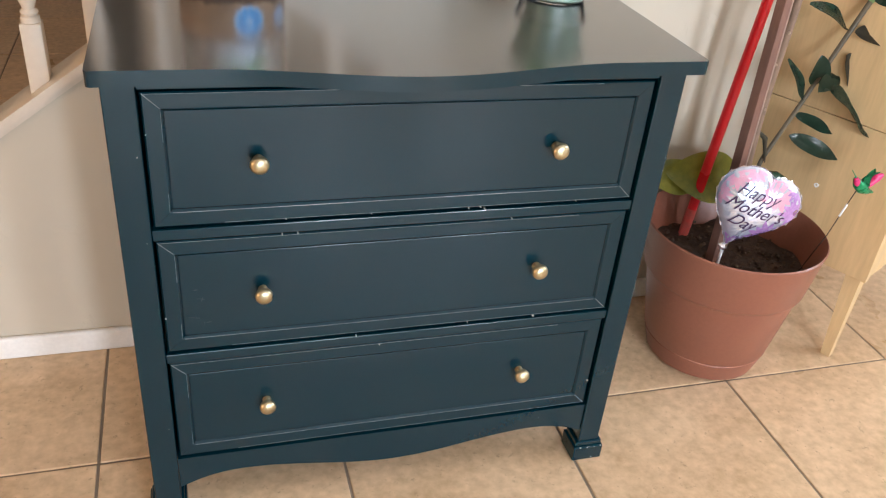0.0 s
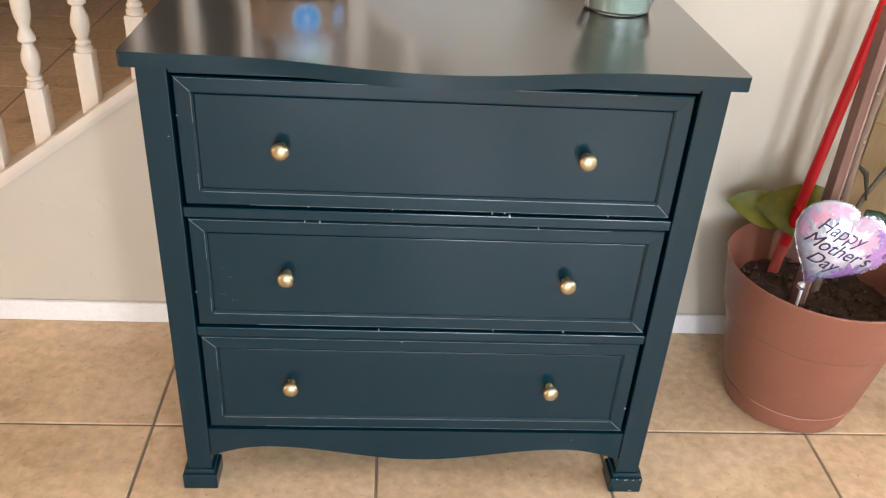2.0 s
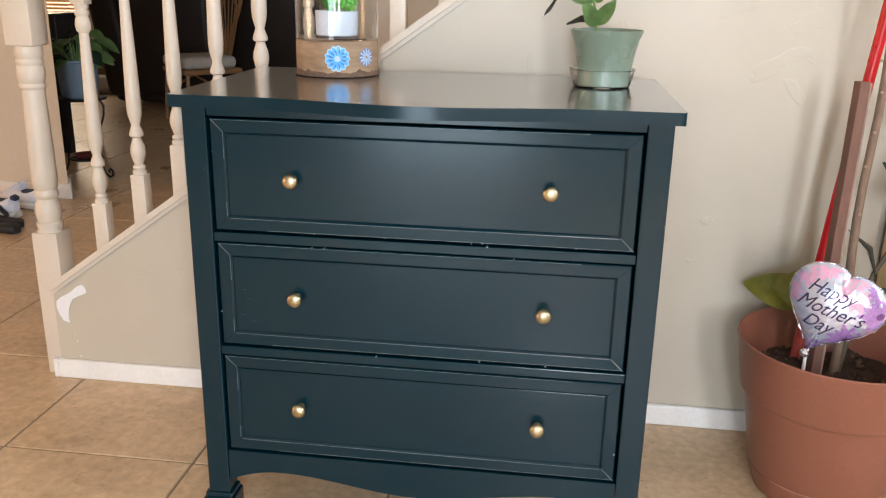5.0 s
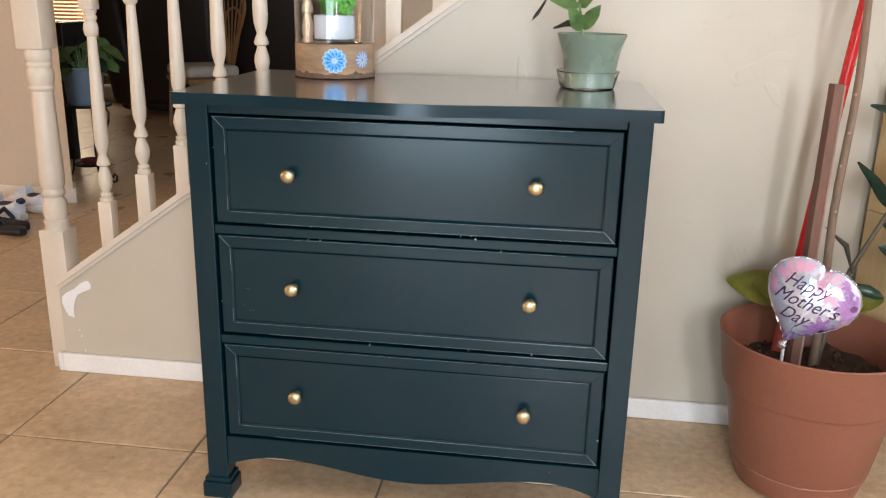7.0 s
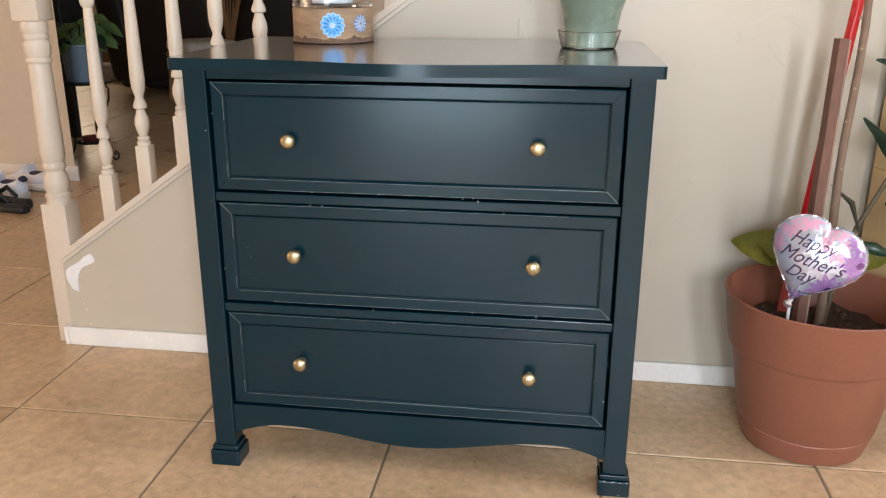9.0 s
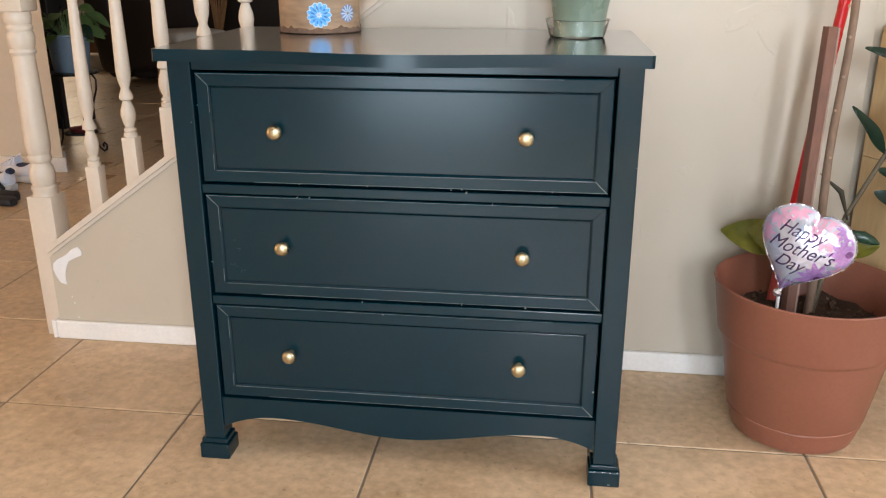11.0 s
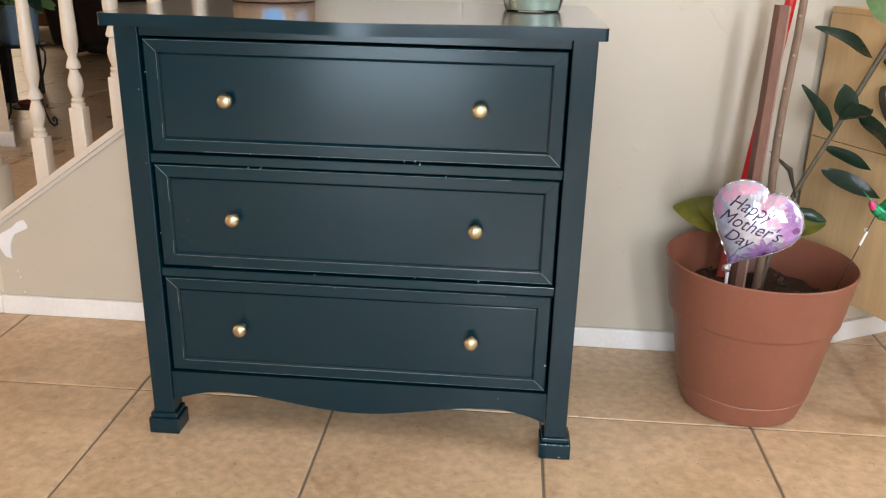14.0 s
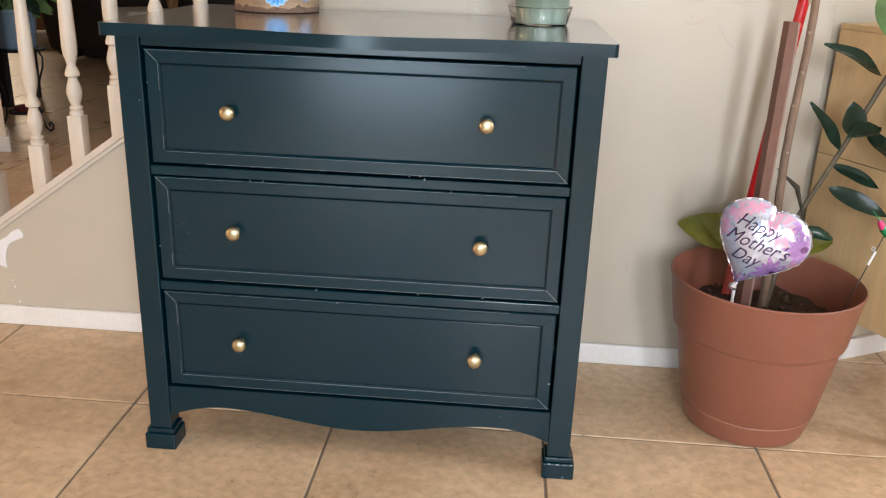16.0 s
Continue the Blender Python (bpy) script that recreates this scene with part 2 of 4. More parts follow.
n = 48
RC = 0.007   # rounding of the front corners
turn = [RC * (1 - math.cos(math.pi * k / 12)) for k in range(6)]
xs = [-HW + a for a in turn] + [-HW + RC + 2 * (HW - RC) * i / n for i in range(n + 1)] + [HW - a for a in turn[::-1]]
front = [(x, -0.040 - 0.041 * bulge(x) + RC - math.sqrt(max(0.0, RC ** 2 - max(0.0, abs(x) - HW + RC) ** 2))) for x in xs]
bm = prism(bmesh.new(), front + [(HW, 0.475), (-HW, 0.475)], "z", H - 0.022, H)
soft(bm, 0.0045, 4, sharp=60)
dtop = part("top", bm, PAINT, dresser, "satin top with a gently bowed front edge", smooth=True)
dtop.data.materials.append(TOPPAINT)
for f in dtop.data.polygons:
    f.material_index = 1 if f.normal.z > 0.9 else 0
for s in (-1, 1):
    for y0, y1 in ((-0.006, 0.04), (0.41, 0.456)):
        a, b = sorted((s * 0.437, s * 0.3925))
        post = part("post", a_box(a, y0, 0.048, b, y1, H - 0.0215, bevel=0.002), PAINT, dresser)
        bm = bmesh.new()
        a, b = sorted((s * 0.4485, s * 0.3835))
        d = 0.007
        box(bm, a, y0 - d, 0, b, y1 + d, 0.036, bevel=0.003)
        box(bm, a + 0.004, y0 - d + 0.004, 0.0362, b - 0.004, y1 + d - 0.004, 0.0478, bevel=0.0025)
        part("foot", bm, PAINT, post)
    a, b = sorted((s * 0.431, s * 0.415))
    part("side_panel", a_box(a, 0.041, 0.10, b, 0.409, H - 0.0215), PAINT, dresser)
part("back_panel", a_box(-0.391, 0.44, 0.10, 0.391, 0.448, H - 0.0215), PAINT, dresser)
part("top_rail", a_box(-0.392, -0.002, 0.8345, 0.392, 0.02, H - 0.0215, bevel=0.0015), PAINT, dresser)
for z0, z1 in ((0.5975, 0.6155), (0.3635, 0.3815)):
    part("rail", a_box(-0.392, -0.003, z0, 0.392, 0.02, z1, bevel=0.0015), PAINT, dresser)
# the scalloped apron
outline = [(-0.392, 0.147)]
m = 48
pts = []
for i in range(m + 1):
    x = -0.3915 + 0.783 * i / m
    u = abs(x) / 0.3915
    if u > 0.72:
        z = 0.104 - 0.026 * ((u - 0.72) / 0.28) ** 2
    else:
        z = 0.074 + 0.030 * 0.5 * (1 - math.cos(math.pi * u / 0.72))
    pts.append((x, z))
bm = prism(bmesh.new(), [(-0.3915, 0.147)] + pts + [(0.3915, 0.147)], "y", -0.002, 0.02)
part("apron", soft(bm, 0.0015, 2, 60), PAINT, dresser, "scalloped apron")
part("inner_shelf", a_box(-0.41, 0.021, 0.13, 0.41, 0.43, 0.145), PAINT, dresser)


def knob(parent, x, z, y):
    prof = [(0.0, 0.0), (0.0075, 0.0), (0.0075, 0.003), (0.0055, 0.006), (0.0055, 0.011), (0.009, 0.0135), (0.0132, 0.017), (0.0142, 0.021), (0.0132, 0.0255), (0.0095, 0.0285), (0.004, 0.0298), (0, 0.03)]
    bm = lathe(bmesh.new(), prof, 28)
    bmesh.ops.transform(bm, matrix=pose(x, y, z, 90, 0, 0), verts=bm.verts)
    return part("knob", bm, BRASS, parent, "round antique brass knob", smooth=True)


FR, LIP = 0.0242, 0.0032   # width of the flat frame and of the slope inside it
for z0, z1, zk in ((0.6195, 0.830, 0.723), (0.386, 0.594, 0.493), (0.152, 0.360, 0.2585)):
    w = 0.3875
    drawer = part("drawer", a_box(-w + 0.012, 0.0095, z0 + 0.010, w - 0.012, 0.40, z1 - 0.010), PAINT, dresser, "drawer with a framed flat panel")

    def bar(name, a, b, ix, iz):
        """One side of the frame from corner a to corner b; ix, iz point inwards at a and b."""
        bm = bmesh.new()
        rows = []
        for d, y in ((0.0, 0.02), (0.0, 0.0018), (0.0018, 0.0), (FR - 0.001, 0.0), (FR, 0.0003), (FR + LIP, 0.0036), (FR + LIP, 0.02)):
            rows.append([bm.verts.new((p[0] + d * ix[e], y, p[1] + d * iz[e])) for e, p in enumerate((a, b))])
        for r0, r1 in zip(rows, rows[1:] + rows[:1]):
            bm.faces.new((r0[0], r0[1], r1[1], r1[0]))
        bm.faces.new([r[0] for r in rows])
        bm.faces.new([r[1] for r in rows][::-1])
        part(name, bm, PAINT, drawer)
    g = 0.0002
    bar("frame_rail", (-w + g, z1), (w - g, z1), (1, -1), (-1, -1))
    bar("frame_rail", (-w + g, z0), (w - g, z0), (1, -1), (1, 1))
    bar("frame_stile", (-w, z0 + g), (-w, z1 - g), (1, 1), (1, -1))
    bar("frame_stile", (w, z0 + g), (w, z1 - g), (-1, -1), (1, -1))
    k = FR + LIP + 0.0008
    part("panel", a_box(-w + k, 0.003, z0 + k, w - k, 0.0094, z1 - k, bevel=0.0008), PAINT, drawer)
    for xk in (-0.2345, 0.2345):
        knob(drawer, xk, zk, 0.0031)

# ---- planter ----
planter = thing("planter", pose(1.250, 0.290, 0), "large terracotta plastic planter with dark soil on the floor", "planter")
prof = [(0, 0.004), (0.118, 0.0), (0.133, 0.006), (0.1475, 0.055), (0.1465, 0.057), (0.149, 0.060), (0.178, 0.231), (0.1855, 0.236), (0.1875, 0.242), (0.2030, 0.350), (0.2055, 0.357), (0.2025, 0.360), (0.199, 0.355), (0.18, 0.235), (0.168, 0.2)]
part("pot", lathe(bmesh.new(), prof, 64), TERRA, planter, smooth=True)

# ---- cabinet ----
cab_x = Vector((0.888, 0.46, 0))
cabinet = thing("cabinet", Matrix.Translation((1.58, 0.187, 0)) @ pose(0, 0, 0, 0, 0, 27.4), "pale wood cabinet on tapered splayed legs", "cabinet")
for z0, z1 in ((0.5925, 0.8748), (0.2322, 0.591)):
    part("side_panel", a_box(-0.004, 0.0, z0, 0.014, 0.39, z1, bevel=0.0012), OAK, cabinet, "side board with upright grain")
part("body", a_box(0.0145, 0.003, 0.236, 0.8, 0.385, 0.872, bevel=0.002), OAK, cabinet)
part("cabinet_top", a_box(-0.004, -0.004, 0.8752, 0.805, 0.39, 0.889, bevel=0.002), OAK, cabinet)
for x, y, sx, sy in ((0.035, 0.035, -1, -1), (0.035, 0.35, -1, 1), (0.765, 0.035, 1, -1), (0.765, 0.35, 1, 1)):
    bm = bmesh.new()
    lo = [bm.verts.new((x + sx * 0.03 + a * 0.011, y + sy * 0.012 + b * 0.011, 0)) for a, b in ((-1, -1), (1, -1), (1, 1), (-1, 1))]
    hi = [bm.verts.new((x + a * 0.019, y + b * 0.019, 0.2318)) for a, b in ((-1, -1), (1, -1), (1, 1), (-1, 1))]
    bm.faces.new(lo), bm.faces.new(hi)
    for i in range(4):
        bm.faces.new((lo[i], lo[(i + 1) % 4], hi[(i + 1) % 4], hi[i]))
    part("leg", soft(bm, 0.002, 2), OAK, cabinet)
bm = lathe(bmesh.new(), [(0.0025, 0), (0.0055, 0), (0.0055, 0.0012), (0.0025, 0.0012), (0.0025, 0)], 16)
bmesh.ops.transform(bm, matrix=pose(-0.0042, 0.185, 0.417, 0, -90, 0), verts=bm.verts)
part("screw_cap", bm, BASEB, cabinet, "small white ring-shaped cap")

# ---- wear and painted edge highlights on the dresser ----
random.seed(4)
bm = bmesh.new()
for i in range(22):
    z = random.choice((0.6195, 0.621, 0.6155, 0.5945, 0.386, 0.3815, 0.152, 0.357, 0.13))
    x = random.uniform(-0.38, 0.39) if random.random() < 0.7 else random.choice((-0.386, 0.388, 0.435, -0.40))
    if abs(x) > 0.383:
        z = random.uniform(0.16, 0.83)
    r = random.uniform(0.0004, 0.0009)
    y = -0.0064 if abs(x) > 0.392 else -0.0033
    ring = [(x + r * random.uniform(0.7, 1.9) * math.cos(k * 1.05), z + r * random.uniform(0.5, 1.1) * math.sin(k * 1.05)) for k in range(6)]
    prism(bm, ring, "y", y, y + 0.0006 if abs(x) > 0.392 else 0.004)
for i in range(7):
    x, z = random.uniform(0.39, 0.445), random.choice((0.036, 0.0345, 0.02, 0.028, 0.006))
    r = random.uniform(0.0005, 0.0011)
    prism(bm, [(x + 1.5 * r * math.cos(k * 1.05), z + 0.7 * r * math.sin(k * 1.05)) for k in range(6)], "y", -0.0134, -0.0128)
tagged(part("paint_chip", bm, CHIP, dresser, "pale chips where the paint has come off"), kind="stuff")
# pale strips: rubbed paint, and edge highlights put into the colour
WORN_GLINT = material("worn_paint_and_glint", (0.15, 0.185, 0.195), 0.5, vary=0.5, scale=60, fine=400)
for dr in [o for o in dresser.children if o.name.startswith("drawer")]:
    zs = [v.co.z for v in dr.data.vertices]
    z0, z1 = min(zs) - 0.010, max(zs) + 0.010
    w = 0.3875

    def worn(quad):
        part("worn_glint_line", prism(bmesh.new(), quad, "y", -0.0004, 0.001), WORN_GLINT, dr, "pale line along an edge, rubbed paint and painted highlight")
    for x, z, sx, sz in ((-w, z1, 1, -1), (w, z0, -1, 1)):
        a, b = 0.001, FR - 0.0005
        worn([(x + sx * a, z + sz * (a + 0.0006)), (x + sx * (a + 0.0006), z + sz * a), (x + sx * (b + 0.0006), z + sz * b), (x + sx * b, z + sz * (b + 0.0006))])
    for za, zb, x in ((z1 - FR - 0.05, z1 - FR - 0.002, -w + FR), (z0 + FR + 0.002, z0 + FR + 0.03, -w + FR)):
        worn([(x - 0.0005, za), (x - 0.0001, za), (x - 0.0001, zb), (x - 0.0005, zb)])
    for za, xa, xb in ((z0 + FR - 0.0011, -w + FR + 0.004, w - FR - 0.004), (z1 - 0.0024, -w + 0.004, w - 0.09), (z0 + 0.0021, -w + 0.10, w - 0.004)):
        worn([(xa, za), (xb, za), (xb, za + 0.0005), (xa, za + 0.0005)])

RUB = material("rubbed_paint", (0.030, 0.045, 0.055), 0.5, vary=0.5, scale=90, fine=400)
random.seed(17)
mid = [o for o in dresser.children if o.name.startswith("drawer")][1]
for i in range(9):
    x, z = random.uniform(-0.352, -0.325), random.uniform(0.418, 0.50)
    L, tilt = random.uniform(0.004, 0.014), random.uniform(-0.4, 0.4) + (1.5 if i % 2 else 0)
    dx, dz = L * math.cos(tilt), L * math.sin(tilt)
    part("rub_mark", prism(bmesh.new(), [(x, z), (x + dx * 0.5 + 0.0004, z + dz * 0.5), (x + dx, z + dz), (x + dx * 0.5, z + dz * 0.5 + 0.0006)], "y", 0.0027, 0.0035), RUB, mid, "faint pale rub mark")

# ---- wall details ----
random.seed(7)
bm = bmesh.new()
spine = [(-0.668, 0.166, 0.010), (-0.674, 0.182, 0.016), (-0.677, 0.198, 0.019), (-0.674, 0.214, 0.019), (-0.664, 0.228, 0.015), (-0.650, 0.240, 0.010), (-0.637, 0.249, 0.010), (-0.624, 0.257, 0.013), (-0.613, 0.264, 0.013), (-0.606, 0.269, 0.008)]
left, right = [], []
for k, (x, z, w) in enumerate(spine):
    u = 0.3 + 0.75 * k / 9
    left.append((x - w * math.cos(u) + random.uniform(-0.002, 0.002), z + w * math.sin(u)))
    right.append((x + w * math.cos(u) + random.uniform(-0.002, 0.002), z - w * math.sin(u)))
prism(bm, left + right[::-1], "y", WY - 0.0025, WY + 0.001)
for x, z, r in ((-0.651, 0.126, 0.0016), (-0.646, 0.108, 0.0022), (-0.64, 0.064, 0.002)):
    prism(bm, [(x + r * math.cos(k * 1.05), z + 1.3 * r * math.sin(k * 1.05)) for k in range(6)], "y", WY - 0.0012, WY + 0.001)
setting("wall_patch", bm, PATCH, "rough white filler patch at the wall corner", "wall patch")

# ---- stair railing ----
railing = thing("stair_railing", pose(0, WY + 0.045, 0), "cream painted wooden stair railing with turned balusters", "railing")


def slanted(x0, x1, lift, thick, half):
    a, b = CAP0 + SLOPE * x0 + lift, CAP0 + SLOPE * x1 + lift
    return prism(bmesh.new(), [(x0, a), (x1, b), (x1, b + thick), (x0, a + thick)], "y", -half, half)


part("base_moulding", soft(slanted(-0.695, CX - 0.002, 0.0005, 0.012, 0.0505), 0.004, 3, 60), TRIM, railing)
part("base_cap", soft(slanted(-0.700, CX - 0.002, 0.013, 0.019, 0.057), 0.006, 3, 60), TRIM, railing)
part("handrail", soft(slanted(-0.72, CX - 0.002, 0.90, 0.055, 0.032), 0.014, 4, 60), TRIM, railing)
NEWEL = [(0.0, 0.405), (0.034, 0.41), (0.031, 0.42), (0.034, 0.428), (0.034, 0.436), (0.029, 0.441), (0.033, 0.455), (0.0345, 0.47), (0.031, 0.488), (0.024, 0.502), (0.029, 0.506),
         (0.031, 0.514), (0.029, 0.522), (0.0275, 0.526), (0.031, 0.533), (0.033, 0.552), (0.0325, 0.6), (0.0305, 0.7), (0.0285, 0.79), (0.033, 0.795), (0.0335, 0.80), (0.030, 0.806), (0.034, 0.818),
         (0.0355, 0.832), (0.034, 0.845), (0.0305, 0.851), (0.0335, 0.857), (0.0335, 0.863), (0.0305, 0.868), (0.034, 0.876), (0.035, 0.886), (0.033, 0.90), (0.0, 0.903)]
bm = lathe(bmesh.new(), NEWEL, 28, -0.712, 0)
box(bm, -0.748, -0.036, 0, -0.676, 0.036, 0.411, bevel=0.003)
box(bm, -0.75, -0.038, 0.899, -0.674, 0.038, 1.36, bevel=0.006)
part("newel_post", bm, TRIM, railing, "turned newel post with square blocks", smooth=True)
BAL = [(0.0, -0.006), (0.0175, 0.0), (0.0175, 0.010), (0.0135, 0.014), (0.0165, 0.018), (0.0155, 0.022), (0.011, 0.026), (0.0165, 0.042), (0.0195, 0.057), (0.018, 0.072), (0.013, 0.087), (0.0105, 0.096), (0.0178, 0.1), (0.0182, 0.106), (0.0158, 0.114),
       (0.0105, 0.127), (0.0135, 0.138), (0.0172, 0.152), (0.0188, 0.172), (0.0185, 0.2), (0.0155, 0.32), (0.0118, 0.437), (0.0172, 0.443), (0.0192, 0.458), (0.0168, 0.471), (0.0142, 0.477), (0.0178, 0.483), (0.0178, 0.489), (0.0142, 0.493), (0.0178, 0.5), (0.0178, 0.506), (0, 0.51)]
bm = lathe(bmesh.new(), BAL, 22)
box(bm, -0.019, -0.019, -0.16, 0.019, 0.019, 0.0, bevel=0.0025)
box(bm, -0.019, -0.019, 0.506, 0.019, 0.019, 0.70, bevel=0.0025)
first = part("baluster", bm, TRIM, railing, smooth=True)
for i in range(16):
    b = first if i == 0 else first.copy()
    if i:
        scene.collection.objects.link(b)
    x = -0.556 + 0.1143 * i
    b.location = (x, 0, 0.497 + 0.0828 * i)

# ---- plants: shared leaf maker ----
SOIL = material("dark_potting_soil", (0.050, 0.027, 0.016), 0.95, vary=0.5, scale=30, fine=120, bump=0.8, dist=0.006)
LEAF = material("dark_rubber_leaf", (0.026, 0.060, 0.038), 0.22, vary=0.25, scale=14, fine=90, bump=0.08, dist=0.001)
YLEAF = material("yellowing_leaf", (0.36, 0.31, 0.035), 0.36, vary=0.2, scale=10, fine=60, tint=(0.16, 0.19, 0.025), bump=0.1, dist=0.001)
GLEAF = material("fresh_green_leaf", (0.19, 0.32, 0.11), 0.42, vary=0.3, scale=18, fine=80, bump=0.15, dist=0.001)
BLEAF = material("dry_dark_leaf", (0.05, 0.045, 0.03), 0.5, vary=0.4, scale=20, fine=80)
BARK = material("grey_brown_bark", (0.21, 0.14, 0.095), 0.8, vary=0.3, scale=25, fine=150, stretch=(1, 1, 0.3), bump=0.4, dist=0.002)
TWIG = material("green_brown_twig", (0.105, 0.085, 0.052), 0.6, vary=0.3, scale=25, fine=150, bump=0.2)


def leaf_mesh(L, W, droop=0.15, fold=0.25, wave=0.0, point=0.85, teeth=0):
    bm = bmesh.new()
    nu, nv = (14, 4) if not teeth else (24, 4)
    rows = []
    for i in range(nu + 1):
        u = i / nu
        w = W / 2 * max(0.03, math.sin(math.pi * u ** point)) ** 0.75
        if teeth and i % 2:
            w *= 0.82
        row = []
        for j in range(-nv // 2, nv // 2 + 1):
            v = j / (nv / 2)
            z = -droop * L * u * u + fold * abs(v) * w + wave * math.sin(u * 9 + v * 2) * abs(v)
            row.append(bm.verts.new((u * L * (1 - 0.15 * droop), v * w, z)))
        rows.append(row)
    for a, b in zip(rows, rows[1:]):
        for k in range(len(a) - 1):
            bm.faces.new((a[k], b[k], b[k + 1], a[k + 1]))
    bmesh.ops.solidify(bm, geom=list(bm.faces), thickness=0.0012)
    return bm


def leaf_at(parent, base, tip, W, mat, facing=(0, -1, 0.4), droop=0.12, fold=0.2, wave=0.002, name="leaf", label="", teeth=0, point=0.85):
    base, tip, f = Vector(base), Vector(tip), Vector(facing).normalized()
    d = tip - base
    L = d.length
    d.normalize()
    f = (f - d * f.dot(d)).normalized()
    side = f.cross(d)
    bm = leaf_mesh(L, W, droop, fold, wave, point, teeth)
    rot = Matrix((d, side, f)).transposed().to_4x4()
    # start a little bent up so that the drooping tip meets its place
    bmesh.ops.transform(bm, matrix=Matrix.Translation(base) @ rot @ Matrix.Rotation(-math.atan(droop * 0.9), 4, "Y"), verts=bm.verts)
    return part(name, bm, mat, parent, label, smooth=True)


# ---- planter: soil and what stands in it ----
bm = bmesh.new()
random.seed(11)
rings, seg = 16, 56
grid = [[bm.verts.new((0, 0, 0.272))]]
for i in range(1, rings + 1):
    r = 0.1855 * i / rings
    grid.append([])
    for k in range(seg):
        a = 2 * math.pi * k / seg
        h = 0.262 + 0.020 * noise.noise((r * 18 * math.cos(a), r * 18 * math.sin(a), 3)) + 0.010 * noise.noise((r * 60 * math.cos(a), r * 60 * math.sin(a), 8))
        grid[-1].append(bm.verts.new((r * math.cos(a), r * math.sin(a), h)))
for k in range(seg):
    bm.faces.new((grid[0][0], grid[1][k], grid[1][(k + 1) % seg]))
    for i in range(1, rings):
        bm.faces.new((grid[i][k], grid[i + 1][k], grid[i + 1][(k + 1) % seg], grid[i][(k + 1) % seg]))
part("soil", bm, SOIL, planter, "dark crumbly potting soil", smooth=True)
STONE = material("soil_crumbs", (0.085, 0.052, 0.033), 0.9, vary=0.7, scale=40, fine=200, bump=0.4)
bm = bmesh.new()
for i in range(260):
    a, r = random.uniform(0, 6.28), 0.175 * math.sqrt(random.random())
    s = random.uniform(0.002, 0.0065)
    g = bmesh.ops.create_icosphere(bm, subdivisions=1, radius=s)
    off = Vector((r * math.cos(a), r * math.sin(a), 0.264 + 0.006 * random.random()))
    for v in g["verts"]:
        v.co = v.co * random.uniform(0.6, 1.2) + off
tagged(part("soil_crumb", bm, STONE, planter, "crumbs and pebbles on the soil"), kind="stuff")
LINE = material("pale_scuff", (0.42, 0.20, 0.135), 0.6, vary=0.4, scale=30, fine=150)
bm = bmesh.new()
for a0, a1 in ((-2.6, -1.9), (-1.75, -1.05), (-1.0, -0.75)):
    pts = [(0.1487 * math.cos(a0 + (a1 - a0) * i / 12), 0.1487 * math.sin(a0 + (a1 - a0) * i / 12), 0.0585) for i in range(13)]
    tube(bm, pts, 0.0007, 6)
part("scuff_line", bm, LINE, planter, "pale scuffed seam above the base")

plant = thing("rubber_plant", pose(1.262, 0.33, 0.25), "tall rubber plant with dark glossy leaves, growing in the planter", "plant")
O = Vector((1.262, 0.33, 0.25))


def W(x, y, z):
    return Vector((x, y, z)) - O


random.seed(3)
pts = [W(1.262 + 0.004 * math.sin(i * 0.9), 0.33, 0.24 + 0.075 * i) for i in range(17)]
part("trunk", tube(bmesh.new(), pts, [0.0098 - 0.0002 * i for i in range(17)], 12), BARK, plant, smooth=True)
for z in (0.56, 0.63, 0.73, 0.80, 0.88, 0.94):
    a = random.uniform(2.5, 5.8)
    bm = bmesh.new()
    bmesh.ops.create_icosphere(bm, subdivisions=2, radius=0.0034)
    bmesh.ops.translate(bm, verts=bm.verts, vec=W(1.262 + 0.0085 * math.cos(a), 0.33 + 0.0085 * math.sin(a), z))
    part("bud_scar", bm, material("pale_scar", (0.36, 0.26, 0.18), 0.8) if z == 0.56 else bpy.data.materials["pale_scar"], plant, smooth=True)
pts = [W(1.275, 0.34, 0.26), W(1.296, 0.35, 0.40), W(1.322, 0.36, 0.49), W(1.383, 0.36, 0.632), W(1.446, 0.36, 0.789), W(1.475, 0.36, 0.86), W(1.52, 0.35, 0.99)]
part("branch", tube(bmesh.new(), pts, [0.006, 0.0055, 0.0052, 0.0052, 0.0058, 0.006, 0.005], 10), TWIG, plant, smooth=True)
part("twig", tube(bmesh.new(), [W(1.325, 0.352, 0.485), W(1.30, 0.345, 0.55), W(1.25, 0.345, 0.59)], [0.0018, 0.0062, 0.0008], 8), BLEAF, plant, "dark rolled young leaf", smooth=True)


def rleaf(base, tip, w, facing=(0, -1, 0.4), m=None, **k):
    leaf_at(plant, W(*base), W(*tip), w, m or LEAF, facing, **k)


rleaf((1.437, 0.36, 0.795), (1.298, 0.33, 0.862), 0.05, (0.3, -0.6, 0.8), droop=0.2)
rleaf((1.384, 0.36, 0.632), (1.294, 0.34, 0.739), 0.034, (0.55, -0.8, 0.2), droop=0.1)
rleaf((1.405, 0.365, 0.663), (1.384, 0.345, 0.742), 0.05, (-0.1, -1, 0.1), point=1.0)
rleaf((1.455, 0.36, 0.688), (1.37, 0.31, 0.674), 0.04, (0.35, -0.45, 0.85))
rleaf((1.429, 0.35, 0.675), (1.545, 0.29, 0.56), 0.09, (0.55, -0.6, 0.6), wave=0.006, droop=0.05)
rleaf((1.372, 0.36, 0.60), (1.469, 0.33, 0.56), 0.032, (0.1, -0.8, 0.6))
